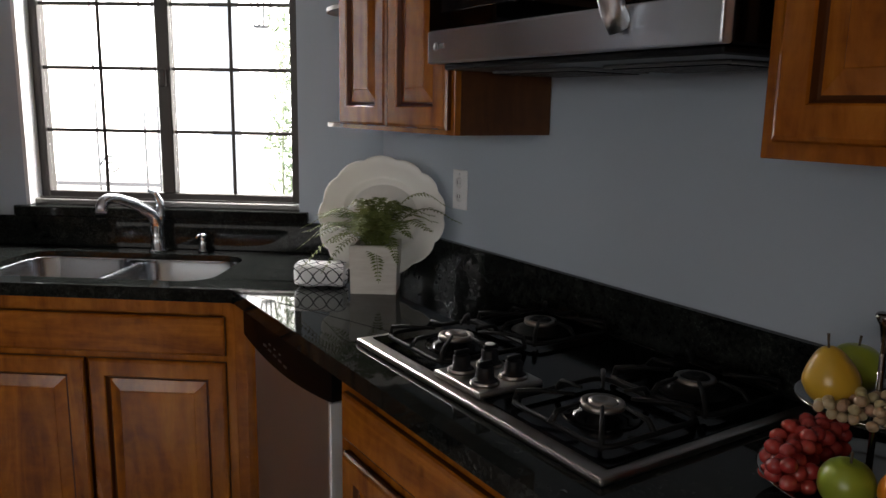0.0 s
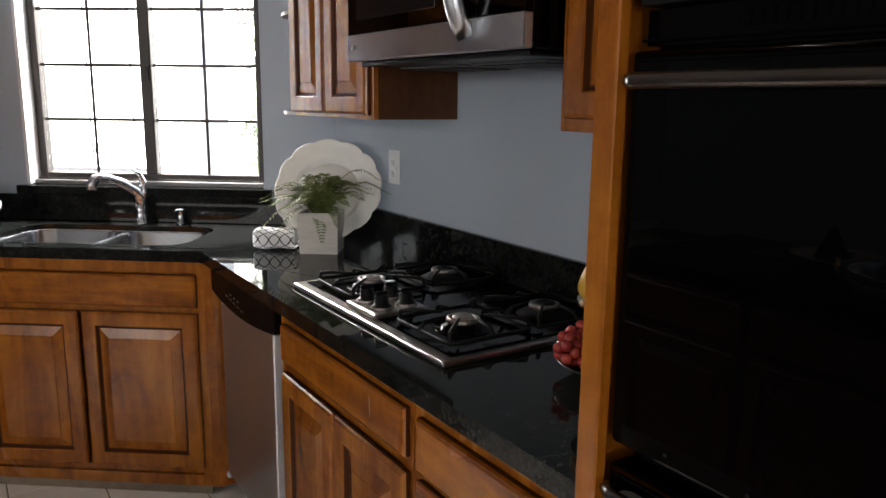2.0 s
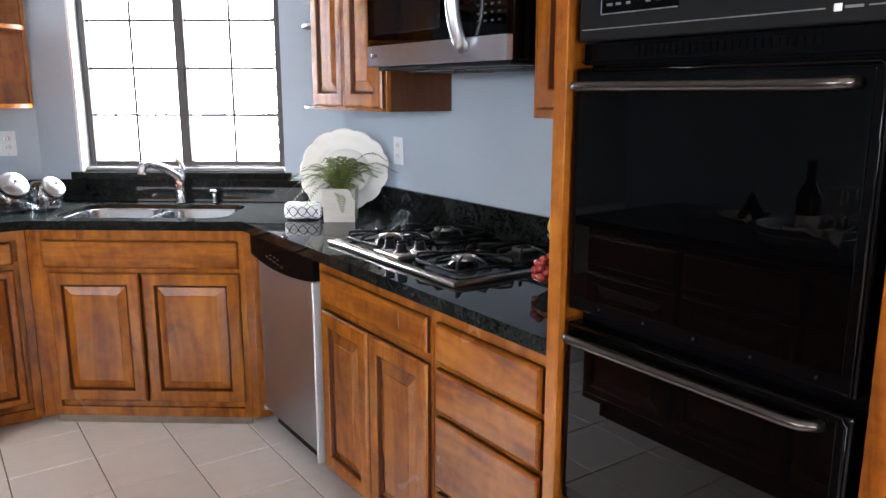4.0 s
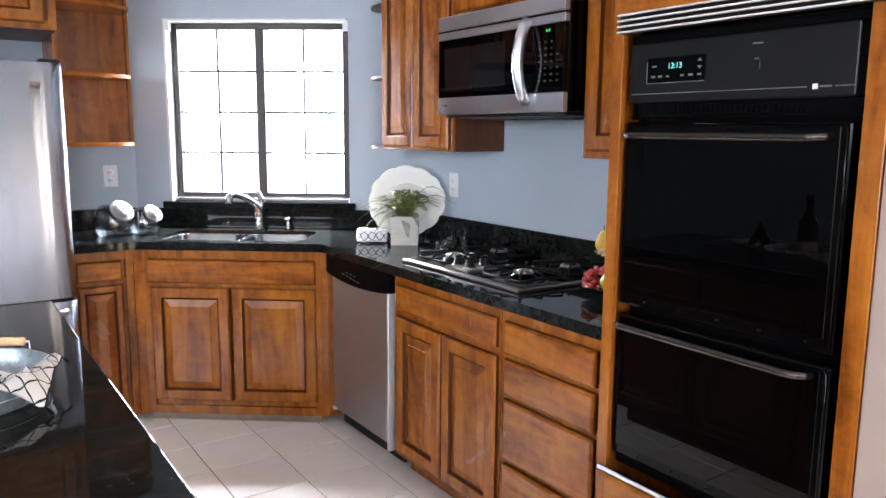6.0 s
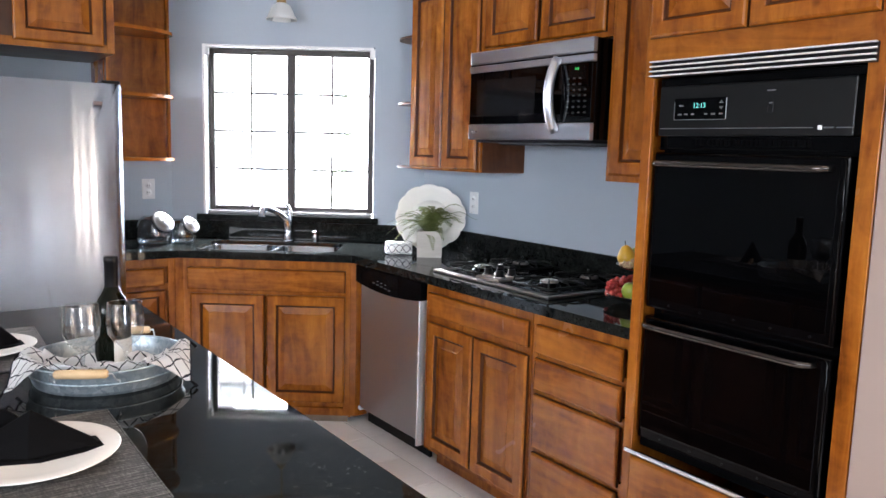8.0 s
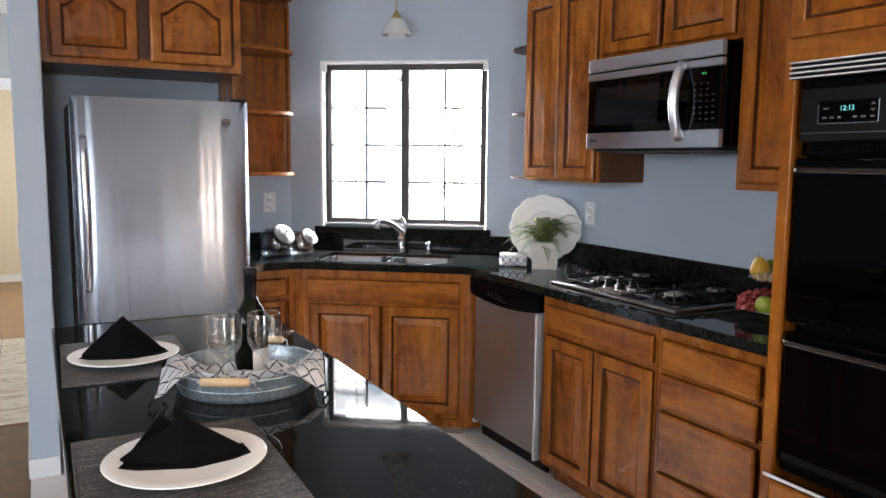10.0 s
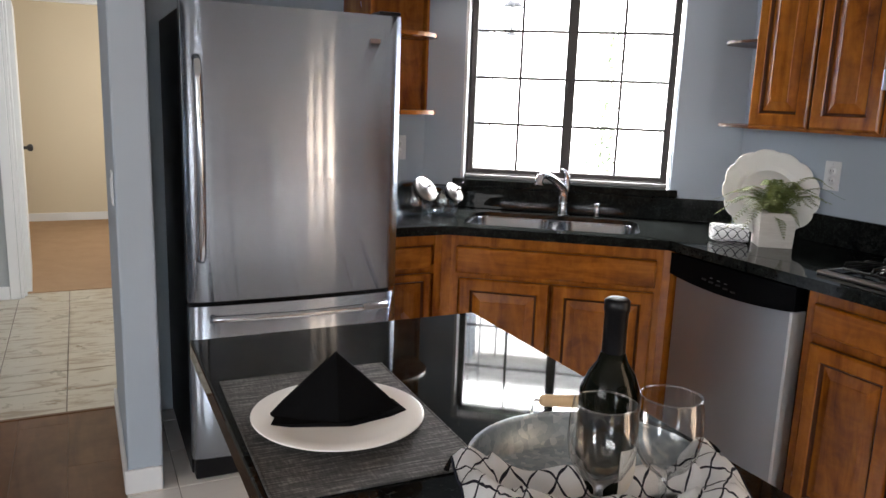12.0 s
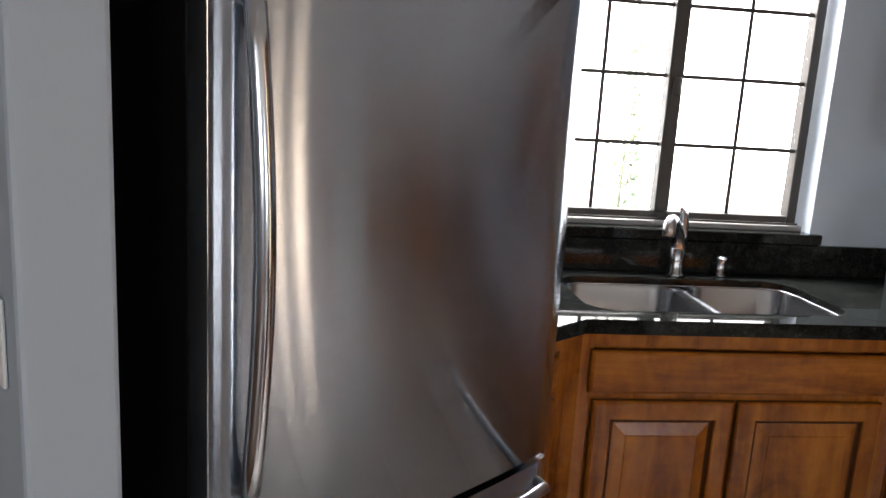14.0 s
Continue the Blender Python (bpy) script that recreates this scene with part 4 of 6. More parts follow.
# ---- island ----
# Honey wood darkened: the shade under the overhang is in its colour.
ISLAND_WOOD = wood("shade_darkened_island_wood", (0.020, 0.006, 0.002), (0.075, 0.024, 0.006), (0.13, 0.045, 0.010), 0.34)


def island():
    x0, x1, y0, y1 = -1.620, -0.936, -0.72, 1.322
    c = thing("kitchen_island", Matrix(), "kitchen island with polished black granite top on a shade-darkened wood base", "island")
    part("countertop", boxed(x0, x1, y0, y1, COUNTER - 0.040, COUNTER, 0.004, 2), GRANITE, c, "polished black granite top")
    bx0, bx1, by0, by1 = x0 + 0.26, x1 - 0.035, y0 + 0.04, y1 - 0.05
    part("base", boxed(bx0, bx1, by0, by1, 0.09, COUNTER - 0.0405), ISLAND_WOOD, c)
    part("toe_kick", boxed(bx0 + 0.05, bx1 - 0.06, by0 + 0.05, by1 - 0.05, 0, 0.09), ISLAND_WOOD, c)
    n = 4
    run = (by1 - by0) / n
    for k in range(n):
        d = part("door", panel_door(run - 0.03, 0.55, 0.019), ISLAND_WOOD, c)
        d.matrix_local = pose(bx1 + 0.0205, by0 + k * run + 0.015, 0.12, 0, 0, 90)
        d = part("drawer_front", panel_door(run - 0.03, 0.13, 0.019, raised=False), ISLAND_WOOD, c)
        d.matrix_local = pose(bx1 + 0.0205, by0 + k * run + 0.015, 0.70, 0, 0, 90)
        d = part("side_panel", panel_door(run - 0.03, 0.72, 0.012), ISLAND_WOOD, c)
        d.matrix_local = pose(bx0 - 0.0125, by0 + (k + 1) * run - 0.015, 0.11, 0, 0, -90)
    d = part("end_panel", panel_door(bx1 - bx0 - 0.02, 0.72, 0.012), ISLAND_WOOD, c)
    d.matrix_local = pose(bx1 - 0.01, by1 + 0.0125, 0.11, 0, 0, 180)


island()


# ---- hall: pantry, door, trim ----
def pantry():
    x1, y = -2.53, 5.33
    w = 1.005
    c = thing("pantry_cabinet", pose(x1 - w, y, 0), "tall dark-stained oak pantry cabinet with arched panel doors", "cabinet")
    part("body", boxed(0, w, 0.0, 0.019, 0.0, 2.25, 0.003), PANTRY_WOOD, c)
    part("casing", boxed(w - 0.045, w, -0.030, -0.0005, 0.0, 2.25, 0.006, 2), PANTRY_WOOD, c)
    part("casing", boxed(0, 0.045, -0.030, -0.0005, 0.0, 2.25, 0.006, 2), PANTRY_WOOD, c)
    part("casing", boxed(0.045, w - 0.045, -0.030, -0.0005, 2.20, 2.25, 0.006, 2), PANTRY_WOOD, c)
    part("base_rail", boxed(0.045, w - 0.045, -0.020, -0.0005, 0.0, 0.05, 0.004), PANTRY_WOOD, c)
    k = 2
    run = (w - 0.09) / k
    for i in range(k):
        a = 0.045 + i * run + 0.006
        for lo, hi, arch in ((1.735, 2.19, 0.075), (0.851, 1.690, 0.0), (0.06, 0.850, 0.0)):
            d = part("door" if lo != 0.06 else "door_panel", panel_door(run - 0.012, hi - lo, 0.019, arch, 0.062), PANTRY_WOOD, c)
            d.matrix_local = Matrix.Translation((a, -0.0205, lo))


pantry()


def hall_door():
    x0, x1, y, h = -2.212, -1.440, 5.35, 1.965
    c = thing("door_1", Matrix(), "open white panel door to a carpeted bedroom", "door", "", "structure")
    for a, b in ((x0 - 0.062, x0 - 0.002), (x1 + 0.002, x1 + 0.062)):
        part("casing", boxed(a, b, y - 0.018, y - 0.001, 0.0, h + 0.06, 0.004, 2), WHITE, c)
    part("casing", boxed(x0 - 0.002, x1 + 0.002, y - 0.018, y - 0.001, h, h + 0.06, 0.004, 2), WHITE, c)
    for a, b in ((x0, x0 + 0.018), (x1 - 0.018, x1)):
        part("jamb", boxed(a, b, y, y + 0.12, 0, h), WHITE, c)
    part("jamb", boxed(x0 + 0.018, x1 - 0.018, y, y + 0.12, h - 0.018, h), WHITE, c)
    part("door_stop", boxed(x0 + 0.018, x0 + 0.032, y + 0.045, y + 0.085, 0, h - 0.018, 0.003), WHITE, c)
    lf = part("door_leaf", boxed(0, 0.725, 0, 0.035, 0.012, h - 0.025, 0.002), WHITE, c, "white door leaf swung into the bedroom")
    lf.matrix_local = pose(x0 + 0.060, y + 0.125, 0, 0, 0, 92.5)
    part("door_knob", lathe([(0, 0), (0.012, 0), (0.012, 0.02), (0.026, 0.035), (0.028, 0.05), (0.018, 0.062), (0, 0.064)], 16), BRONZE, lf, "dark bronze knob").matrix_local = pose(0.66, 0.0, 0.95, 90)
    for z in (0.25, 1.0, 1.75):
        part("hinge", boxed(x0 + 0.018, x0 + 0.024, y + 0.088, y + 0.12, z - 0.05, z + 0.05), BRASS, c)


hall_door()


def board(name, x0, x1, y0, y1, h=0.09):
    structure(name, boxed(x0, x1, y0, y1, 0, h, 0.004, 2), WHITE)


board("baseboard_1", -2.53, -2.276, 5.335, 5.3495)
board("baseboard_2", -1.726, -1.7125, 2.400, YB + 0.115)
board("baseboard_3", -1.726, -1.598, 2.398, 2.4115)
board("baseboard_4", -5.0, -0.63, 8.535, 8.5495)
board("baseboard_5", -5.8, -3.6, 5.335, 5.3495)


def wall_plate(m, kind, label):
    """A switch or socket plate."""
    c = thing("light_switch" if kind == "switch" else "power_outlet", m, label, "switch" if kind == "switch" else "outlet")
    part("plate", boxed(-0.036, 0.036, -0.006, 0, -0.058, 0.058, 0.003, 2), PLASTIC_WHITE, c)
    if kind == "switch":
        part("rocker", boxed(-0.016, 0.016, -0.009, -0.0055, -0.033, 0.033, 0.002), PLASTIC_WHITE, c)
    else:
        for z in (-0.02, 0.02):
            s = part("socket", lathe([(0, 0), (0.0165, 0), (0.0165, 0.0025), (0, 0.0025)], 18, squash=(1, 1)), PLASTIC_WHITE, c)
            s.matrix_local = pose(0, -0.0055, z, 90)
            for x in (-0.006, 0.006):
                part("slot", boxed(x - 0.001, x + 0.001, -0.0085, -0.0078, z - 0.004, z + 0.006), BLACK_PLASTIC, c)
    for z in (-0.047, 0.047):
        part("screw", lathe([(0, 0), (0.003, 0), (0, 0.001)], 8), STEEL, c).matrix_local = pose(0, -0.006, z, 90)
    return c


wall_plate(pose(XW - 0.001, 1.760, 1.179, 0, 0, -90), "outlet", "white double power outlet on the blue-grey wall")
wall_plate(pose(-0.412, YB - 0.001, 1.185, 0, 0, 0), "outlet", "white power outlet above the short worktop")
wall_plate(pose(-1.7130, 2.495, 1.09, 0, 0, -90), "switch", "white light switch on the wall stub")
wall_plate(pose(-1.20, 8.548, 0.235, 0, 0, 0), "outlet", "white power outlet low on the cream bedroom wall")
wall_plate(pose(-2.335, 5.349, 1.075, 0, 0, 0), "switch", "white light switch beside the bedroom door")


# ---- sink and tap ----
def sink():
    o = thing("double_sink", sink_pose(0, 0, 0), "undermount stainless steel double-bowl kitchen sink", "sink")
    top = COUNTER - 0.020
    mid = (SINK_S0 + SINK_S1) / 2 + 0.012
    for s0, s1 in ((SINK_S0 + 0.002, mid - 0.011), (mid + 0.011, SINK_S1 - 0.002)):
        bm = bmesh.new()
        rings = []
        for ins, z, r in ((0.0, top, 0.085), (0.006, top - 0.010, 0.08), (0.012, top - 0.15, 0.07), (0.03, top - 0.178, 0.06), (0.09, top - 0.186, 0.04)):
            q = rounded_rect(s0 + ins, s1 - ins, SINK_D0 + 0.002 + ins, SINK_D1 - 0.002 - ins, r, 6)
            rings.append([bm.verts.new((x, y, z)) for x, y in q])
        for a, b in zip(rings, rings[1:]):
            for i in range(len(a)):
                j = (i + 1) % len(a)
                bm.faces.new((a[i], b[i], b[j], a[j])).smooth = True
        bm.faces.new(rings[-1])
        b = part("bowl", bm, STEEL_SINK, o, "brushed steel bowl")
        part("drain", lathe([(0.0, 0.004), (0.025, 0.003), (0.040, 0.005), (0.045, 0.001)], 20), CHROME, b).matrix_local = Matrix.Translation(((s0 + s1) / 2, (SINK_D0 + SINK_D1) / 2, top - 0.186))
    part("divider", boxed(mid - 0.014, mid + 0.014, SINK_D0 + 0.03, SINK_D1 - 0.03, top - 0.022, top - 0.002, 0.006, 2), STEEL_SINK, o)
    rim = [(x, y, top + 0.032) for x, y in rounded_rect(SINK_S0 + 0.0035, SINK_S1 - 0.0035, SINK_D0 + 0.0035, SINK_D1 - 0.0035, 0.087, 8)]
    part("rim", tube([(x, y, z - 0.034) for x, y, z in rim + rim[:1]], 0.003, 8, cap=False), STEEL_SINK, o)


sink()


def tap():
    o = thing("kitchen_tap", sink_pose(-0.445, 0.520, COUNTER), "brushed nickel single-lever pull-out kitchen tap", "tap")
    part("base", lathe([(0, 0), (0.030, 0), (0.030, 0.006), (0.024, 0.012), (0.0225, 0.05), (0.023, 0.09), (0, 0.095)], 20), NICKEL, o)
    body = [(0, 0, 0.05), (0.001, 0, 0.10), (-0.012, -0.014, 0.135), (-0.045, -0.065, 0.172), (-0.075, -0.115, 0.194), (-0.092, -0.142, 0.198), (-0.103, -0.158, 0.190), (-0.108, -0.165, 0.172), (-0.109, -0.166, 0.155)]
    part("spout", tube(body, [0.0225, 0.023, 0.022, 0.018, 0.017, 0.0175, 0.0185, 0.019, 0.018], 14), NICKEL, o)
    part("nozzle", lathe([(0, 0), (0.016, 0.0), (0.017, 0.006), (0, 0.006)], 14), BLACK_PLASTIC, o).matrix_local = Matrix.Translation((-0.109, -0.166, 0.151))
    lever = [(0.003, 0.004, 0.085), (0.010, 0.008, 0.13), (0.012, 0.004, 0.170), (0.004, -0.010, 0.203), (-0.014, -0.028, 0.218)]
    part("lever", tube(lever, [0.0225, 0.021, 0.017, 0.012, 0.007], 14, flat=(1.0, 0.8)), NICKEL, o)
    d = thing("soap_dispenser", sink_pose(-0.288, 0.530, COUNTER), "small brushed nickel soap dispenser beside the tap", "dispenser")
    part("collar", lathe([(0, 0), (0.018, 0), (0.018, 0.006), (0.013, 0.009), (0.0125, 0.050), (0.013, 0.052), (0, 0.053)], 18), NICKEL, d)
    part("cap", lathe([(0, 0.053), (0.016, 0.053), (0.018, 0.058), (0.014, 0.064), (0, 0.066)], 18), NICKEL, d)
    part("spout", tube([(0, 0, 0.059), (-0.006, -0.020, 0.060), (-0.010, -0.034, 0.056)], [0.006, 0.0055, 0.0045], 8), NICKEL, d)


tap()


# ---- pendant lamp over the sink ----
def pendant():
    p = on_sink(-0.470, 0.47, 0)
    o = thing("pendant_lamp", pose(p.x, p.y, 2.142), "small brass pendant lamp with a frosted bell glass shade", "lamp")
    frosted = material("frosted_glass", (0.80, 0.80, 0.78), 0.35)
    bsdf(frosted).inputs["Transmission Weight"].default_value = 0.55
    part("shade", lathe([(0.084, 0.0), (0.086, 0.004), (0.073, 0.024), (0.062, 0.050), (0.048, 0.076), (0.024, 0.092)], 28, wave=lambda a, k: 1 + 0.025 * math.cos(8 * a)), frosted, o, "frosted bell glass shade")
    part("socket_cap", lathe([(0.022, 0.088), (0.027, 0.092), (0.025, 0.108), (0.012, 0.120), (0.007, 0.132), (0, 0.133)], 18), BRASS, o)
    part("rod", tube([(0, 0, 0.13), (0, 0, 0.333)], 0.004, 8), BRASS, o)
    part("rose", lathe([(0.0, 0.330), (0.05, 0.333), (0.055, 0.348), (0.055, 0.357), (0, 0.357)], 20), BRASS, o)
    part("bulb", lathe([(0, 0.012), (0.014, 0.016), (0.019, 0.028), (0.014, 0.045), (0.009, 0.065), (0, 0.068)], 16), PLASTIC_WHITE, o, "small white bulb, unlit")


pendant()

# ---- worktop things ----
CERAMIC = material("white_glazed_ceramic", (0.80, 0.78, 0.72), 0.24)
link(CERAMIC, mixed(CERAMIC, ranged(CERAMIC, noise_tex(CERAMIC, coords(CERAMIC), 7, 3), 0, 0.5), (0.88, 0.865, 0.83), (0.82, 0.80, 0.76)), bsdf(CERAMIC).inputs["Base Color"])


def platter():
    """Scalloped serving platter that leans in the corner."""
    wave = lambda a, k: 1.0 + (0.058 * abs(math.cos(6.5 * a + 0.35 * math.sin(2 * a))) ** 0.5 + 0.016 * math.cos(3 * a + 0.7) - 0.058) * max(0.0, min(1.0, (k - 2) / 4)) * (1 if k < 12 else 0.98)
    prof = [(0, 0.002), (0.06, 0.002), (0.112, 0.002), (0.119, 0.004), (0.126, 0.013), (0.136, 0.0165), (0.170, 0.021), (0.190, 0.026), (0.197, 0.031), (0.199, 0.029), (0.188, 0.019), (0.138, 0.011), (0.126, 0.001), (0.10, -0.004), (0, -0.005)]
    o = thing("serving_platter", pose(0.718, 1.900, 1.088, 0, 0, -ANG) @ pose(0, 0, 0, 63, 0, 0) @ pose(0, 0, 0, 0, 0, 12), "large white scalloped ceramic platter leaning in the corner", "platter")
    part("rim", lathe([(r * 0.95, z) for r, z in prof[2:-1]], 132, wave=lambda a, k: wave(a, k + 2)), CERAMIC, o, "fluted scalloped rim")
    part("well", lathe([(0, 0.002), (0.057, 0.002), (0.1064, 0.002), (0.1064, -0.0025), (0.095, -0.004), (0, -0.005)], 66), CERAMIC, o)


platter()

LEAF = material("fern_leaf", (0.075, 0.125, 0.040), 0.6, spec=0.25)
rl = node(LEAF, "ShaderNodeObjectInfo").outputs["Random"]
isl = node(LEAF, "ShaderNodeNewGeometry").outputs["Random Per Island"]
link(LEAF, mixed(LEAF, ranged(LEAF, isl, 0, 0.8), mixed(LEAF, rl, (0.070, 0.100, 0.024), (0.21, 0.235, 0.070)), (0.125, 0.150, 0.045)), bsdf(LEAF).inputs["Base Color"])
WASHED = material("whitewashed_pot", (0.56, 0.53, 0.49), 0.75)
link(WASHED, mixed(WASHED, noise_tex(WASHED, coords(WASHED, (10, 10, 60)), 1.5, 5, 0.6, 0.8), (0.44, 0.40, 0.36), (0.66, 0.64, 0.60)), bsdf(WASHED).inputs["Base Color"])
bump(WASHED, noise_tex(WASHED, coords(WASHED), 60, 4), 0.2, 0.003)


def frond_mesh(rng, length, lift, droop, wide):
    """One arching fern frond: a rib with paired leaflets."""
    bm = bmesh.new()
    n = 26
    pts = []
    for i in range(n + 1):
        f = i / n
        pts.append(Vector((length * (0.30 * f + 0.70 * f ** 1.25), 0.012 * math.sin(3 * f) * length * 4 * wide, 1.18 * lift * math.sin(min(1, f * 1.15) * math.pi * 0.62) - droop * f ** 2.4)))
    tube(pts, [0.0014 * (1 - 0.8 * i / n) + 0.0003 for i in range(n + 1)], 4, bm)
    for i in range(3, n):
        f = i / n
        d = (pts[min(i + 1, n)] - pts[i - 1]).normalized()
        side0 = d.cross(Vector((0, 0, 1))).normalized()
        ln = 1.25 * wide * math.sin(math.pi * (0.12 + 0.86 * f)) ** 0.8 * rng.uniform(0.85, 1.1)
        for sg in (-1, 1):
            out = (side0 * sg + d * 0.22 + Vector((0, 0, rng.uniform(-0.22, 0.02)))).normalized()
            w = 0.0029
            base, tip = pts[i], pts[i] + out * ln
            m = (base + tip) / 2 + Vector((0, 0, 0.0015))
            vs = [bm.verts.new(base), bm.verts.new(m + d * w), bm.verts.new(tip), bm.verts.new(m - d * w)]
            bm.faces.new(vs)
    return bm


def fern():
    rng = random.Random(5)
    o = thing("potted_fern", pose(0.548, 1.775, COUNTER, 0, 0, -35), "green fern in a whitewashed square wooden pot", "plant")
    w, h = 0.133, 0.135
    bm = bmesh.new()
    rings = []
    for ins, z in ((0.004, 0.0), (0.0, h - 0.004), (0.002, h), (0.012, h), (0.014, h - 0.02)):
        rings.append([bm.verts.new(p) for p in ((ins, ins, z), (w - ins, ins, z), (w - ins, w - ins, z), (ins, w - ins, z))])
    for a, b in zip(rings, rings[1:]):
        for i in range(4):
            bm.faces.new((a[i], a[(i + 1) % 4], b[(i + 1) % 4], b[i]))
    bm.faces.new(rings[0][::-1])
    part("pot", bm, WASHED, o, "whitewashed square wooden pot")
    part("soil", boxed(0.013, w - 0.013, 0.013, w - 0.013, h - 0.03, h - 0.018), material("dark_soil", (0.03, 0.022, 0.015), 0.95), o)
    spec = []
    for k in range(34):
        az = 360 * k / 34 * 9 + rng.uniform(-12, 12)
        if k % 3 == 0:
            spec.append((az % 360, rng.uniform(0.06, 0.10), rng.uniform(0.095, 0.125), 0.015, rng.uniform(0.022, 0.028)))
        else:
            spec.append((az % 360, rng.uniform(0.12, 0.175), rng.uniform(0.070, 0.110), rng.uniform(0.015, 0.05), rng.uniform(0.027, 0.035)))
    spec += [(-72, 0.085, 0.035, 0.115, 0.024), (-60, 0.10, 0.05, 0.08, 0.022), (150, 0.19, 0.075, 0.08, 0.030), (168, 0.21, 0.095, 0.06, 0.030), (-8, 0.205, 0.115, 0.045, 0.028), (6, 0.195, 0.150, 0.050, 0.030), (180, 0.205, 0.085, 0.10, 0.028), (200, 0.20, 0.07, 0.125, 0.028), (215, 0.17, 0.06, 0.12, 0.026)]
    for az, ln, lift, droop, wide in spec:
        f = part("frond", frond_mesh(rng, ln * 1.12, lift, droop, wide), LEAF, o)
        f.matrix_local = Matrix.Translation((w / 2 + rng.uniform(-0.02, 0.02), w / 2 + rng.uniform(-0.02, 0.02), h - 0.02)) @ pose(0, 0, 0, 0, 0, az)


fern()


def trellis(name, scale, sway=0.07, line=(0.018, 0.020, 0.035), wide=0.036):
    """White cloth with thin dark ogee lines, in the cloth's own UV."""
    m = material(name, (0.86, 0.86, 0.865), 0.9)
    uv = m.node_tree.nodes.new("ShaderNodeUVMap")
    uv.uv_map = "cloth"
    sep = m.node_tree.nodes.new("ShaderNodeSeparateXYZ")
    link(m, uv.outputs[0], sep.inputs[0])

    def op(kind, a, b=None):
        n = m.node_tree.nodes.new("ShaderNodeMath")
        n.operation = kind
        for i, v in enumerate((a, b)):
            if v is None:
                continue
            if isinstance(v, (int, float)):
                n.inputs[i].default_value = v
            else:
                link(m, v, n.inputs[i])
        return n.outputs[0]
    u, v = op("MULTIPLY", sep.outputs[0], scale), op("MULTIPLY", sep.outputs[1], scale)
    bend = op("MULTIPLY", op("SINE", op("MULTIPLY", u, 4 * math.pi)), sway)
    p = op("ADD", op("ADD", u, v), bend)
    q = op("ADD", op("SUBTRACT", u, v), bend)
    lines = None
    for x in (p, q):
        d = op("ABSOLUTE", op("SUBTRACT", op("FRACT", x), 0.5))
        g = op("LESS_THAN", d, wide)
        lines = g if lines is None else op("MAXIMUM", lines, g)
    link(m, mixed(m, lines, (0.86, 0.86, 0.865), line), bsdf(m).inputs["Base Color"])
    bump(m, noise_tex(m, coords(m), 420, 2), 0.3, 0.002)
    return m


def cloth_grid(nu, nv, place, su, sv, thick=0.0025):
    """A sheet of cloth: place(u, v) in metres, u and v from 0 to 1, with its UV in metres."""
    bm = bmesh.new()
    lay_uv = bm.loops.layers.uv.new("cloth")
    g = [[bm.verts.new(place(i / nu, j / nv)) for j in range(nv + 1)] for i in range(nu + 1)]
    for i in range(nu):
        for j in range(nv):
            f = bm.faces.new((g[i][j], g[i + 1][j], g[i + 1][j + 1], g[i][j + 1]))
            f.smooth = True
            for lp, (a, b) in zip(f.loops, ((i, j), (i + 1, j), (i + 1, j + 1), (i, j + 1))):
                lp[lay_uv].uv = (a / nu * su, b / nv * sv)
    r = bmesh.ops.solidify(bm, geom=list(bm.faces), thickness=thick)
    return bm


NAVY_HEM = material("navy_hem_thread", (0.012, 0.013, 0.022), 0.9, spec=0.1)
TRELLIS_S = trellis("navy_trellis_cotton_fine", 27, 0.012, wide=0.062)
TRELLIS = trellis("navy_trellis_cotton", 25, 0.03, wide=0.05)


def folded_towel():
    """A thick folded towel with rounded sides."""
    L, D, H = 0.138, 0.10, 0.066

    def place(u, v):
        a = 2 * math.pi * v
        c, s = math.cos(a), math.sin(a)
        e = 0.55
        x = (u - 0.5) * L
        y = D / 2 * math.copysign(abs(c) ** e, c)
        z = H / 2 + H / 2 * math.copysign(abs(s) ** e, s) + 0.002 * math.sin(9 * u + 3 * v)
        k = 1 - 0.10 * abs(2 * u - 1) ** 6
        return Vector((x, y * k, H / 2 + (z - H / 2) * k))
    o = thing("folded_towel", pose(0.522, 1.900, COUNTER + 0.004, 0, 0, -36), "rolled white towel with a navy trellis pattern", "towel")
    part("roll", cloth_grid(16, 40, place, L, 0.30, 0.002), TRELLIS_S, o)
    for k, sx in enumerate((-1, 1)):
        pts = []
        for i in range(60):
            a = i * 0.42
            r = 0.026 * (1 - i / 64)
            pts.append((sx * (L / 2 - 0.004), 1.35 * r * math.cos(a), H / 2 + r * math.sin(a)))
        part("roll_end", tube(pts, 0.0022, 5), TRELLIS_S, o)


folded_towel()

JAR = clear_glass("jar_glass", (0.74, 0.79, 0.82), 0.20, 1.6)


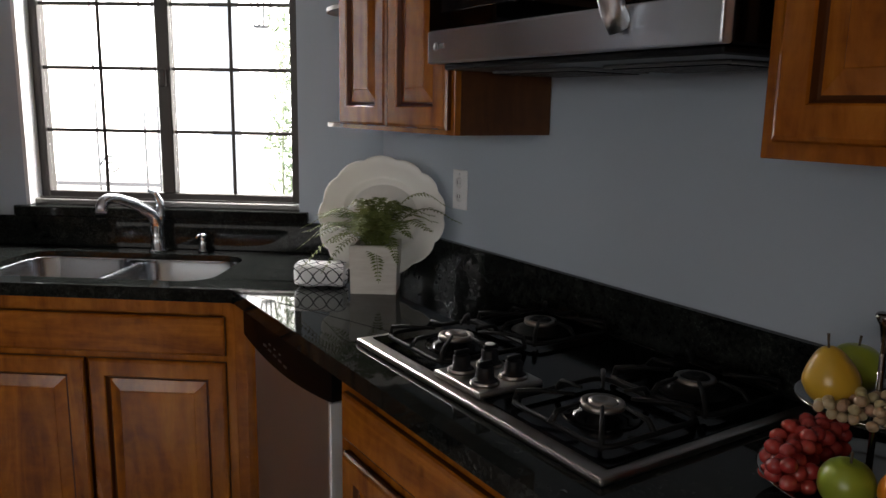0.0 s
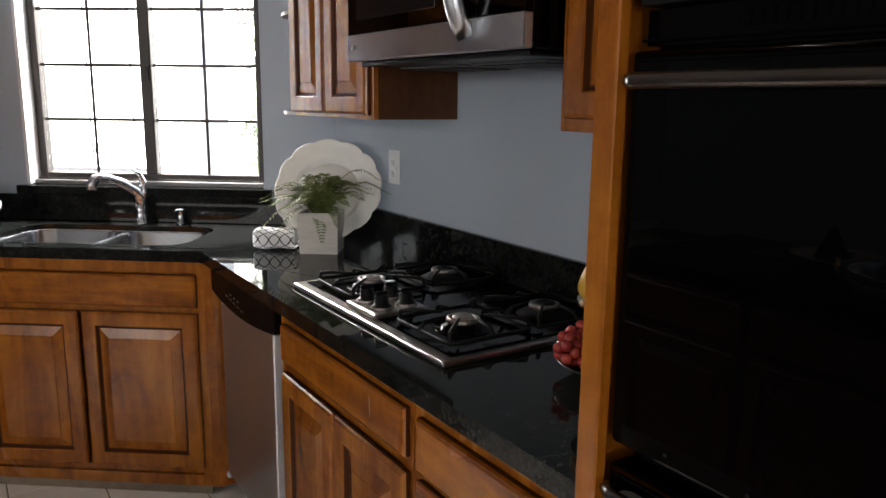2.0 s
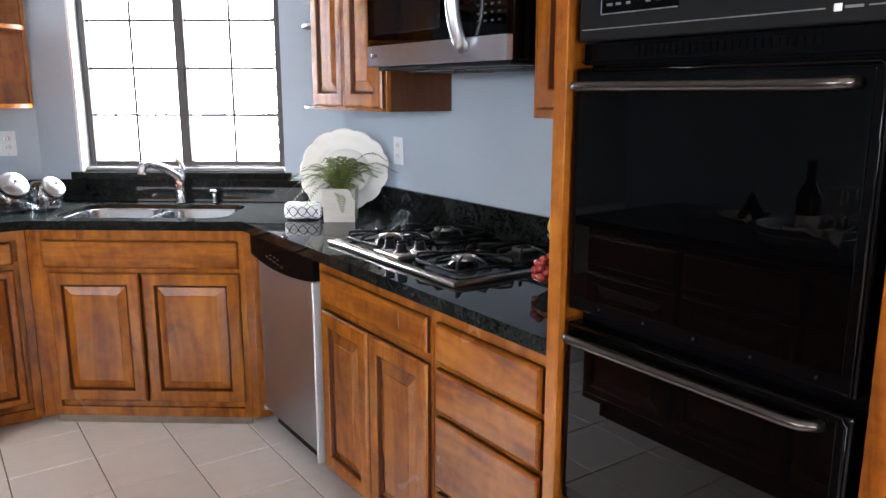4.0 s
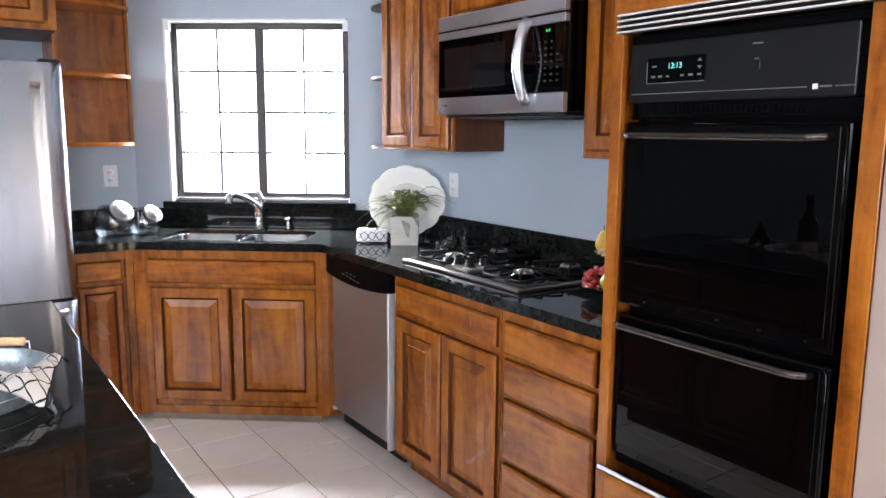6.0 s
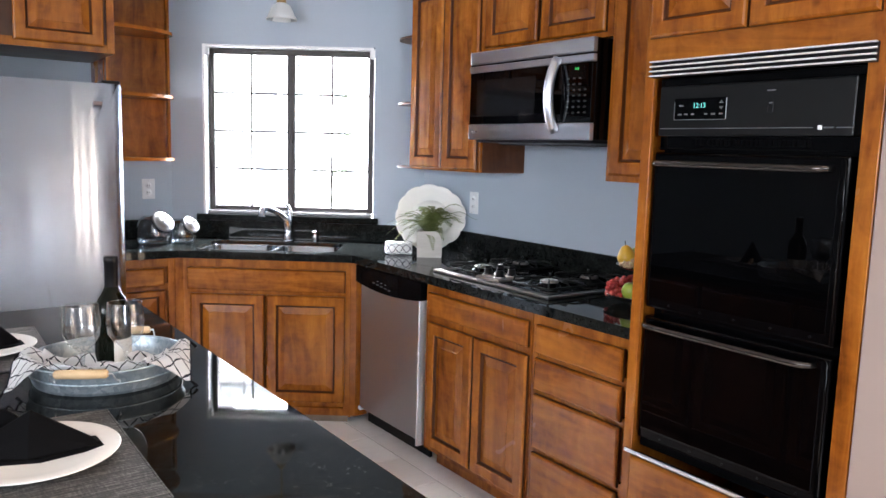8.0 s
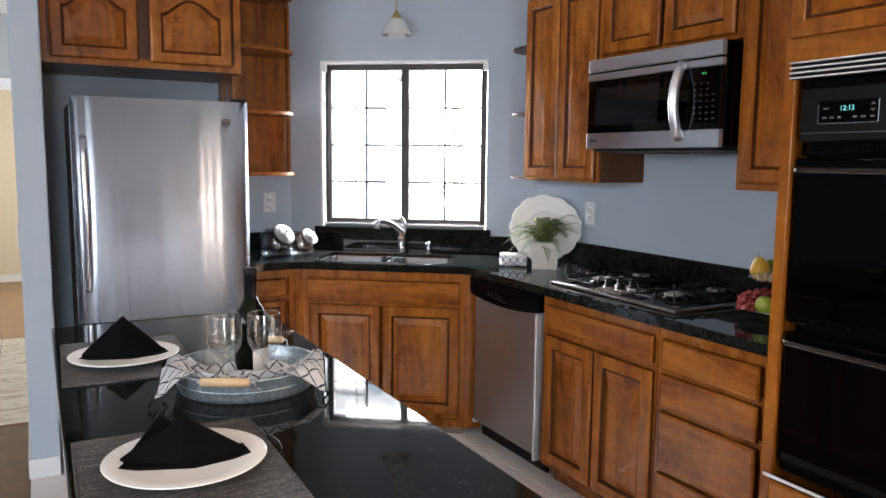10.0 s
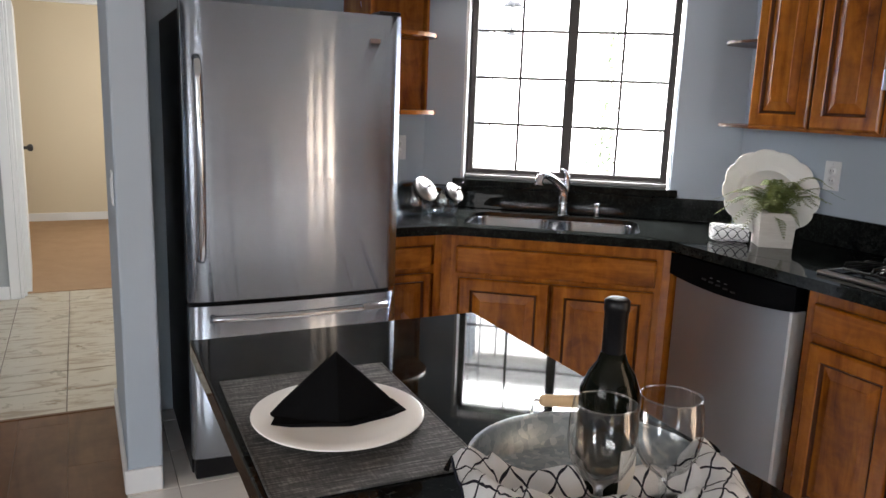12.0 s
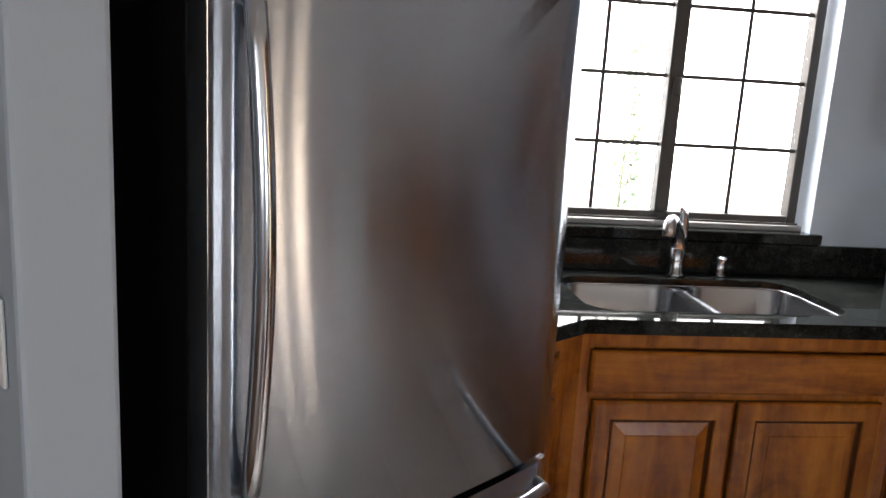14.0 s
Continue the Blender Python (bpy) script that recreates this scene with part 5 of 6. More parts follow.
def canister(x, y, size, rz):
    """Slant-mouthed glass jar with a domed metal lid."""
    o = thing("glass_canister", pose(x, y, COUNTER, 0, 0, rz), "round glass canister with a slanted chrome lid", "canister", "canisters beside the sink")
    r = 0.082 * size
    part("jar", lathe([(0, 0.002), (r * 0.75, 0.0), (r * 0.93, 0.012), (r, 0.05 * size), (r * 0.98, 0.085 * size), (r * 0.86, 0.118 * size), (r * 0.60, 0.136 * size), (0, 0.140 * size)], 28), JAR, o, "clear glass body")
    neck = part("neck", lathe([(r * 0.62, 0), (r * 0.66, 0.02), (r * 0.62, 0.03)], 28), JAR, o)
    neck.matrix_local = pose(0.012, -r * 0.62, 0.098 * size, 52, 0, 14)
    lid = part("lid", lathe([(r * 0.54, 0), (r * 0.66, 0.002), (r * 0.68, 0.007), (r * 0.62, 0.011), (r * 0.50, 0.0095), (r * 0.44, 0.014), (r * 0.22, 0.018), (0, 0.019)], 28), material("pewter", (0.27, 0.265, 0.26), 0.28, 0.95) if "pewter" not in bpy.data.materials else bpy.data.materials["pewter"], o, "domed chrome lid")
    lid.matrix_local = pose(0.016, -r * 0.80, 0.112 * size, 52, 0, 14)
    part("knob", lathe([(0.004, 0.02), (0.004, 0.028), (0.010, 0.034), (0.010, 0.040), (0, 0.043)], 14), bpy.data.materials["pewter"], lid)


canister(-0.470, 2.800, 1.12, 8)
canister(-0.318, 2.812, 0.92, 14)


# ---- fruit stand ----
def blob(r, seg=18, top=0.16, bottom=0.08, tall=1.0, neck=0.0):
    """Apple- or pear-like body round z, standing on z = 0."""
    prof = []
    for i in range(15):
        a = math.pi * i / 14
        z = -math.cos(a)
        q = math.sin(a)
        if neck:
            q *= 1 - neck * max(0.0, (z + 0.1)) ** 0.8 * 0.72
        if z > 0:
            z -= top * (1 - q) ** 3
        else:
            z += bottom * (1 - q) ** 3
        prof.append((r * q, r * tall * (z + 1)))
    prof[0], prof[-1] = (0, prof[0][1]), (0, prof[-1][1])
    return lathe(prof, seg)


def fruit_mat(name, a, b, rough=0.28, scale=6):
    m = material(name, a, rough)
    n = noise_tex(m, coords(m, (1, 1, 1)), scale * 4, 4, 0.6)
    each = node(m, "ShaderNodeObjectInfo").outputs["Random"]
    link(m, mixed(m, ranged(m, mixed(m, 0.55, n, each), -0.1, 1.1), a, b), bsdf(m).inputs["Base Color"])
    return m


APPLE = fruit_mat("green_apple_skin", (0.21, 0.28, 0.02), (0.28, 0.34, 0.04))
PEAR_Y = fruit_mat("yellow_pear_skin", (0.54, 0.29, 0.02), (0.50, 0.33, 0.04))
PEAR_O = fruit_mat("orange_pear_skin", (0.80, 0.36, 0.02), (0.72, 0.20, 0.02))
GRAPE_R = fruit_mat("red_grape_skin", (0.24, 0.016, 0.018), (0.42, 0.055, 0.042), 0.22)
GRAPE_G = fruit_mat("dusty_green_grape_skin", (0.42, 0.42, 0.22), (0.34, 0.17, 0.13), 0.40, 3)
STALK = material("brown_stalk", (0.06, 0.04, 0.02), 0.7)
SILVER = material("tarnished_silver", (0.26, 0.25, 0.24), 0.2, 1.0)
FX, FYY = 0.640, 0.405


def fruit_stand():
    o = thing("fruit_stand", pose(FX, FYY, COUNTER), "two-tier silver fruit stand on the black worktop", "fruit stand")
    part("foot", lathe([(0, 0), (0.055, 0), (0.055, 0.004), (0.03, 0.010), (0.008, 0.016), (0, 0.016)], 24), SILVER, o)
    part("lower_dish", lathe([(0, 0.012), (0.08, 0.013), (0.115, 0.022), (0.135, 0.036), (0.137, 0.038), (0.134, 0.039), (0.112, 0.026), (0.08, 0.017), (0, 0.016)], 36), SILVER, o, "tarnished silver dish")
    part("upper_dish", lathe([(0, 0.126), (0.05, 0.127), (0.08, 0.133), (0.097, 0.144), (0.099, 0.146), (0.096, 0.147), (0.078, 0.137), (0.05, 0.131), (0, 0.130)], 36), SILVER, o, "tarnished silver dish")
    part("stem", tube([(0, 0, 0.014), (0, 0, 0.215)], 0.0045, 10), SILVER, o)
    part("finial", lathe([(0.0045, 0.21), (0.005, 0.225), (0.008, 0.245), (0.015, 0.258), (0.013, 0.262), (0, 0.262)], 16), SILVER, o)


fruit_stand()


def fruit(name, label, mesh, mat, dx, dy, z, rx=0, ry=0, rz=0, tall=0.0):
    o = single(name, mesh, mat, label, "fruit", pose(FX + dx, FYY + dy, COUNTER + z, rx, ry, rz))
    if tall:
        part("stalk", tube([(0, 0, tall - 0.006), (0.002, 0.001, tall + 0.006), (0.005, 0.002, tall + 0.016)], [0.0016, 0.0014, 0.002], 6), STALK, o)


fruit("pear", "ripe yellow pear on the upper dish", blob(0.036, tall=1.2, neck=0.55), PEAR_Y, -0.052, 0.028, 0.139, -6, -8, 0, 0.081)
fruit("apple", "green apple on the upper dish", blob(0.036), APPLE, 0.022, -0.004 + 0.05, 0.136, 0, 6, 0, 0.064)
fruit("apple", "green apple on the lower dish", blob(0.034), APPLE, -0.075, -0.008, 0.022, 6, -4, 30, 0.060)
fruit("pear", "orange pear lying on the lower dish", blob(0.034, tall=1.2, neck=0.45), PEAR_O, -0.058, -0.046, 0.052, 68, -10, 0, 0.076)


def grapes(name, label, mat, centres, r, seed):
    rng = random.Random(seed)
    o = thing(name, pose(FX, FYY, COUNTER), label, "fruit")
    made, tries = [], 0
    while len(made) < 120 and tries < 9000:
        tries += 1
        cx, cy, cz, sx, sy, sz = rng.choice(centres)
        p = Vector((cx + rng.uniform(-sx, sx), cy + rng.uniform(-sy, sy), cz + rng.uniform(0, sz)))
        if all((p - q).length > r * 1.55 for q in made):
            made.append(p)
    me = None
    for p in made:
        if me is None:
            me = mesh_of("grape", lathe([(0, -r * 1.08), (r * 0.55, -r * 0.88), (r * 0.92, -r * 0.38), (r, 0.1 * r), (r * 0.85, r * 0.6), (r * 0.5, r * 0.92), (0, r * 1.05)], 9), mat)
        g = new("grape", me)
        g.parent = o
        g.matrix_local = pose(p.x, p.y, p.z, rng.uniform(0, 90), rng.uniform(0, 90), 0)
    part("stalk", tube([(made[0].x, made[0].y, made[0].z), tuple((made[0] + made[1]) / 2), tuple(made[2])], 0.0016, 5), STALK, o)


grapes("green_grapes", "bunch of dusty green and pink grapes over the dish rim", GRAPE_G, [(-0.070, -0.028, 0.148, 0.028, 0.028, 0.026), (-0.045, -0.065, 0.150, 0.026, 0.026, 0.040), (-0.010, -0.080, 0.154, 0.030, 0.018, 0.042), (-0.090, 0.006, 0.146, 0.012, 0.024, 0.014)], 0.0068, 3)
grapes("red_grapes", "bunch of red grapes on the lower dish", GRAPE_R, [(-0.098, 0.052, 0.034, 0.022, 0.022, 0.034), (-0.062, 0.078, 0.030, 0.026, 0.022, 0.044), (-0.020, 0.085, 0.030, 0.026, 0.020, 0.05), (0.030, 0.080, 0.032, 0.03, 0.02, 0.05)], 0.0112, 8)

# ---- island things ----
WEAVE = material("woven_grey_mat", (0.06, 0.058, 0.056), 0.75)
wv = coords(WEAVE, (16, 290, 60))
wv2 = coords(WEAVE, (240, 60, 60))
wmix = mixed(WEAVE, 0.3, noise_tex(WEAVE, wv, 1.0, 2), noise_tex(WEAVE, wv2, 1.0, 2))
link(WEAVE, ramp(WEAVE, wmix, [(0.36, (0.012, 0.012, 0.012)), (0.52, (0.055, 0.052, 0.050)), (0.68, (0.20, 0.19, 0.18))]), bsdf(WEAVE).inputs["Base Color"])
bump(WEAVE, wmix, 0.6, 0.002)
NAPKIN = material("black_linen", (0.0035, 0.0035, 0.004), 0.9, spec=0.06)
bump(NAPKIN, noise_tex(NAPKIN, coords(NAPKIN), 500, 2), 0.4, 0.002)


def placemat(x0, y0, w, d, rz):
    o = thing("placemat", pose(x0, y0, COUNTER + 0.0005, 0, 0, rz), "grey woven placemat on the granite island", "placemat", "place settings")
    part("weave", boxed(0.004, w - 0.004, 0.004, d - 0.004, 0, 0.003, 0.001), WEAVE, o)
    for a, b, lo, hi in ((0, 0.004, 0, d), (w - 0.004, w, 0, d), (0.004, w - 0.004, 0, 0.004), (0.004, w - 0.004, d - 0.004, d)):
        part("hem", boxed(a, b, lo, hi, 0, 0.0038, 0.001), WEAVE, o)


placemat(-1.610, 0.598, 0.315, 0.455, -1.0)
placemat(-1.612, -0.262, 0.340, 0.468, -0.5)


def plate(x, y):
    prof = [(0, 0.0), (0.075, 0.0), (0.080, 0.003), (0.110, 0.009), (0.138, 0.014), (0.140, 0.016), (0.137, 0.017), (0.108, 0.013), (0.085, 0.009), (0, 0.008)]
    single("dinner_plate", lathe(prof, 56), CERAMIC, "round white dinner plate on a woven placemat", "plate", pose(x, y, COUNTER + 0.0037), "place settings")


def napkin(x, y, rz, wide=1.0, tall=1.0, double=False):
    """A stiff triangular tent of black linen with a rolled hem."""
    bm = bmesh.new()
    L, W, H = 0.240 * wide, 0.085, 0.108 * tall
    rng = random.Random(2)
    n = 10
    rows = []
    for i in range(n + 1):
        f = i / n
        x_ = (f - 0.5) * L
        top = H * (1 - abs(2 * f - 1)) ** 0.95 + 0.004
        half = 0.012 + W / 2 * (1 - abs(2 * f - 1)) ** 0.8
        rows.append([bm.verts.new((x_, -half, 0.0)), bm.verts.new((x_, -half * 0.55 - 0.002, top * 0.52)), bm.verts.new((x_, -0.003, top)), bm.verts.new((x_, 0.003, top)), bm.verts.new((x_, half * 0.5, top * 0.5)), bm.verts.new((x_, half, 0.0))])
    for a, b in zip(rows, rows[1:]):
        for k in range(5):
            bm.faces.new((a[k], b[k], b[k + 1], a[k + 1]))
        bm.faces.new((a[5], b[5], b[0], a[0]))
    bm.faces.new(rows[0])
    bm.faces.new(rows[-1][::-1])
    bmesh.ops.recalc_face_normals(bm, faces=bm.faces)
    o = single("folded_napkin", bm, NAPKIN, "black linen napkin folded into a tent on a plate", "napkin", pose(x, y, COUNTER + 0.0125, 0, 0, rz), "place settings")
    if double:
        part("rear_fold", prism([(-0.112 * wide, 0), (0.03, 0), (-0.050, H * 0.98)], 0, 0.006), NAPKIN, o).matrix_local = pose(0.004, 0.050, 0, 90, 0, 6)
    part("fold", prism([(-0.105, -0.045), (0.02, -0.058), (0.115, -0.02), (0.10, 0.03), (-0.09, 0.02)], -0.003, 0.006), NAPKIN, o)


plate(-1.452, 0.812)
plate(-1.430, 0.004)
napkin(-1.452, 0.828, -12, 0.88, 0.94)
napkin(-1.430, 0.018, -14, 0.92, 0.64, True)

GALV = material("galvanised_steel", (0.42, 0.46, 0.49), 0.38, 0.55)
gn = node(GALV, "ShaderNodeTexVoronoi", Scale=105.0)
link(GALV, coords(GALV), gn.inputs["Vector"])
gc = mixed(GALV, ranged(GALV, noise_tex(GALV, coords(GALV), 16, 5, 0.7), 0.25, 1.2), gn.outputs["Color"], (0.5, 0.5, 0.5))
bw = node(GALV, "ShaderNodeRGBToBW")
link(GALV, gc, bw.inputs[0])
link(GALV, ramp(GALV, bw.outputs[0], [(0.25, (0.16, 0.21, 0.25)), (0.5, (0.34, 0.40, 0.44)), (0.72, (0.56, 0.61, 0.64))]), bsdf(GALV).inputs["Base Color"])
link(GALV, ranged(GALV, bw.outputs[0], 0.25, 0.55), bsdf(GALV).inputs["Roughness"])
TRX, TRY, TRR = -1.213, 0.452, 0.168


def tray():
    o = thing("serving_tray", pose(TRX, TRY, COUNTER), "round galvanised steel tray with pale wooden handles", "tray")
    R = TRR
    part("pan", lathe([(0, 0.004), (R - 0.012, 0.004), (R - 0.008, 0.008), (R, 0.050), (R + 0.004, 0.052), (R + 0.004, 0.056), (R, 0.0565), (R - 0.003, 0.054), (R - 0.003, 0.050), (R - 0.012, 0.0), (0, 0.0)], 56), GALV, o, "mottled galvanised pan")
    part("bead", tube([((R - 0.003) * math.cos(a), (R - 0.003) * math.sin(a), 0.026) for a in [2 * math.pi * i / 48 for i in range(49)]], 0.0022, 6, cap=False), GALV, o)
    for az in (243, 63):
        a = radians(az)
        ca, sa = math.cos(a), math.sin(a)
        ro = R + 0.008

        def at(t, r, z):
            return (r * ca - t * sa, r * sa + t * ca, z)
        wire = [at(-0.066, ro - 0.006, 0.040), at(-0.066, ro + 0.012, 0.047), at(-0.062, ro + 0.020, 0.062), at(0.062, ro + 0.020, 0.062), at(0.066, ro + 0.012, 0.047), at(0.066, ro - 0.006, 0.040)]
        hb = part("handle_wire", tube(wire, 0.0022, 8), STEEL, o)
        part("handle_grip", tube([at(-0.054, ro + 0.020, 0.062), at(-0.05, ro + 0.020, 0.062), at(0.0, ro + 0.021, 0.062), at(0.05, ro + 0.020, 0.062), at(0.054, ro + 0.020, 0.062)], [0.006, 0.0095, 0.0105, 0.0095, 0.006], 12), PALE_WOOD, hb, "pale turned wooden grip")
        for t in (-0.066, 0.066):
            part("rivet", lathe([(0, 0), (0.005, 0), (0.004, 0.003), (0, 0.004)], 10), STEEL, o).matrix_local = Matrix.Translation(at(t, R - 0.004, 0.036)) @ pose(0, 0, 0, 0, 90, 0)


tray()


def tray_cloth():
    """Cotton cloth laid across the tray, gathered in folds, its ends over the rim."""
    c = Vector((TRX - 0.020, TRY - 0.060, COUNTER))
    ux, uy = Vector((0.955, -0.296, 0)), Vector((0.296, 0.955, 0))
    L, W = 0.400, 0.165

    def place(u, v):
        x = (u - 0.5) * L
        y = (v - 0.5) * W
        fold = 0.015 * math.sin(14 * v + 5 * u + 1.2 * math.sin(7 * u)) + 0.006 * math.sin(23 * u - 9 * v)
        pinch = 1.0 + 0.12 * (abs(2 * u - 1) ** 3)
        px, py = x * 0.93, y * pinch + 0.012 * math.sin(8 * u)
        p = c + ux * px + uy * py
        rr = (Vector((p.x, p.y, 0)) - Vector((TRX, TRY, 0))).length
        inner, rim = 0.020, 0.066
        if rr < TRR - 0.055:
            z = inner + 0.012
        elif rr < TRR + 0.008:
            f = (rr - TRR + 0.055) / 0.063
            z = inner + 0.012 + (rim - inner - 0.012) * (f * f * (3 - 2 * f))
        else:
            z = max(0.018, rim - (rr - TRR - 0.008) * 1.0)
        z += max(-0.008, fold) * (1.0 if rr < TRR - 0.03 else 0.35) + (0.006 if rr < TRR else 0.002)
        return Vector((p.x, p.y, COUNTER + z))
    o = thing("cotton_cloth", Matrix(), "white cotton cloth with navy trellis lines draped over the tray", "cloth")
    part("sheet", cloth_grid(64, 30, place, L, W, 0.0015), TRELLIS, o)
    for u in (0.0, 1.0):
        edge_line = [tuple(place(u, k / 24) + Vector((0, 0, -0.001))) for k in range(25)]
        part("hem", tube(edge_line, 0.0022, 6), NAVY_HEM, o, "dark navy stitched hem")
    for u, v in ((0, 0), (1, 0), (0, 1), (1, 1)):
        p = place(u, v)
        part("tassel", tube([tuple(p), (p.x + (0.006 if u else -0.006), p.y - 0.004, p.z - 0.006), (p.x + (0.012 if u else -0.012), p.y - 0.008, p.z - 0.014)], [0.002, 0.003, 0.004], 6), NAPKIN, o)


tray_cloth()

GLASS = clear_glass("wine_glass", (0.91, 0.925, 0.93), 0.10, 1.8)


def wine_glass(x, y, z):
    o = single("wine_glass", lathe([(0, 0.0), (0.034, 0.0), (0.036, 0.0015), (0.030, 0.004), (0.010, 0.008), (0.0048, 0.016), (0.0042, 0.050), (0.0055, 0.078), (0.012, 0.087), (0.027, 0.098), (0.0370, 0.117), (0.0405, 0.140), (0.0390, 0.166), (0.0362, 0.184)], 32), GLASS, "clear stemmed wine glass on the tray", "wine glass", pose(x, y, z), "wine glasses")
    part("rim", tube([(0.0356 * math.cos(a), 0.0356 * math.sin(a), 0.1845) for a in [2 * math.pi * i / 32 for i in range(33)]], 0.0012, 5, cap=False), GLASS, o)


wine_glass(-1.285, 0.350, COUNTER + 0.0095)
wine_glass(-1.198, 0.338, COUNTER + 0.0095)


def bottle():
    dark = material("dark_green_bottle", (0.003, 0.004, 0.002), 0.05, spec=0.2)
    o = thing("wine_bottle", pose(-1.201, 0.446, COUNTER + 0.0055), "dark wine bottle with a black foil neck and pale label", "bottle")
    part("glass", lathe([(0, 0.0), (0.036, 0.0), (0.0395, 0.004), (0.040, 0.02), (0.040, 0.140), (0.0393, 0.156), (0.030, 0.180), (0.020, 0.195), (0.0155, 0.208), (0, 0.209)], 32), dark, o, "dark green glass")
    part("foil", lathe([(0.0150, 0.202), (0.0152, 0.262), (0.0165, 0.264), (0.0165, 0.276), (0.014, 0.279), (0, 0.279)], 24), BLACK_PLASTIC, o, "black foil sleeve")
    part("foil_top", lathe([(0, 0.2792), (0.0118, 0.2792), (0.0124, 0.2800), (0.0085, 0.2806), (0, 0.2802)], 20), GREY_PLASTIC, o, "pale worn foil top")
    bm = bmesh.new()
    n = 20
    lo, hi = [], []
    for i in range(n + 1):
        a = radians(-100 + 175 * i / n)
        lo.append(bm.verts.new((0.0404 * math.cos(a), 0.0404 * math.sin(a), 0.018)))
        hi.append(bm.verts.new((0.0404 * math.cos(a), 0.0404 * math.sin(a), 0.088)))
    for i in range(n):
        bm.faces.new((lo[i], lo[i + 1], hi[i + 1], hi[i])).smooth = True
    lb = part("label", bm, material("pale_label", (0.58, 0.57, 0.54), 0.6), o, "pale paper label")


bottle()


# ---- outside the window ----
STUCCO = plaster("white_stucco", (0.78, 0.77, 0.74), 30, 0.3)
CONCRETE = plaster("pale_concrete", (0.62, 0.60, 0.56), 20, 0.3)
POST_PAINT = plaster("pale_blue_post_paint", (0.40, 0.45, 0.50), 30, 0.2)
# Iron lightened to grey, the glare's wash-out put into its colour.
IRON = material("washed_out_iron", (0.10, 0.10, 0.105), 0.6, 0.1)


structure("ground", boxed(-90, 90, 8.9, 150, -0.3, -0.13), CONCRETE, "pale concrete patio")
# Unseen lamp above the window, added to brighten the kitchen floor.
sill = on_sink(-0.45, SINK_DEEP + 0.75, 2.55)
area_lamp("window_sky_light", tuple(sill), tuple(on_sink(-0.45, -0.55, 0.2)), 1.3, 0.9, 125, (1.0, 0.97, 0.96))
structure("pavement", boxed(-0.495, 90, 3.3, 8.9, -0.3, -0.131), CONCRETE)


def outside_pose(s, d):
    p = on_sink(s, d)
    return pose(p.x, p.y, -0.13, 0, 0, -ANG)


def patio():
    """What shows beyond the panes: a glowing white backdrop, a post, a lantern, ironwork and a tree."""
    # Emissive sheet: its own glow stands in for the daylight outside.
    b = structure("backdrop", boxed(-26, 26, 0, 0.3, -0.1, 16), glow("glowing_backdrop", (1.0, 0.99, 0.97), 2.6), "glowing white backdrop for the bright outdoors")
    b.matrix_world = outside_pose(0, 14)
    p = thing("patio_post", outside_pose(-1.43, 4.0), "pale blue-grey square patio post", "post")
    part("shaft", boxed(-0.09, 0.09, -0.09, 0.09, 0.0, 3.0, 0.01), POST_PAINT, p)
    part("base", boxed(-0.13, 0.13, -0.13, 0.13, 0.0, 0.5, 0.015), POST_PAINT, p)
    l = thing("hanging_lantern", outside_pose(-1.13, 4.0) @ pose(0, 0, -0.16), "small grey iron hanging lantern", "lantern")
    part("chain", tube([(0, 0, 2.62), (0, 0, 3.16)], 0.008, 6), IRON, l)
    part("cap", lathe([(0, 2.62), (0.03, 2.60), (0.10, 2.54), (0.0, 2.53)], 4), IRON, l)
    for k in range(4):
        a = math.pi / 2 * k
        part("bar", tube([(0.085 * math.cos(a), 0.085 * math.sin(a), 2.54), (0.055 * math.cos(a), 0.055 * math.sin(a), 2.30)], 0.007, 5), IRON, l)
    part("tray", lathe([(0, 2.29), (0.06, 2.29), (0.06, 2.31), (0, 2.31)], 4), IRON, l)
    b = thing("patio_beam", outside_pose(-1.2, 4.0), "white patio beam on the post", "beam")
    part("beam", boxed(-3.5, 3.5, -0.1, 0.12, 3.0, 3.22, 0.01), STUCCO, b)
    g = thing("iron_gate", outside_pose(-1.30, 1.75), "wrought iron gate with scrolls, greyed as if washed out", "gate")
    for x in (-0.5, -0.25, 0.0, 0.25, 0.32):
        part("bar", tube([(x, 0, 0), (x, 0, 2.4)], 0.0065, 6), IRON, g)
    for z in (0.25, 1.12, 2.3):
        part("rail", boxed(-0.5, 0.32, -0.008, 0.008, z, z + 0.02), IRON, g)
    for x, sg in ((-0.25, -1), (0.0, 1)):
        pts = []
        for i in range(26):
            a = i * 0.36
            r = 0.055 * (1 - i / 30)
            pts.append((x + sg * (0.065 - r * math.cos(a)), 0, 1.225 + r * math.sin(a)))
        part("scroll", tube(pts, 0.0055, 5), IRON, g)


patio()


# Leaf green made paler, strong sun and haze put into the colour.
TREE_LEAF = material("sunlit_leaf", (0.20, 0.26, 0.14), 0.6)
STEM = material("pale_green_stem", (0.22, 0.24, 0.14), 0.7)


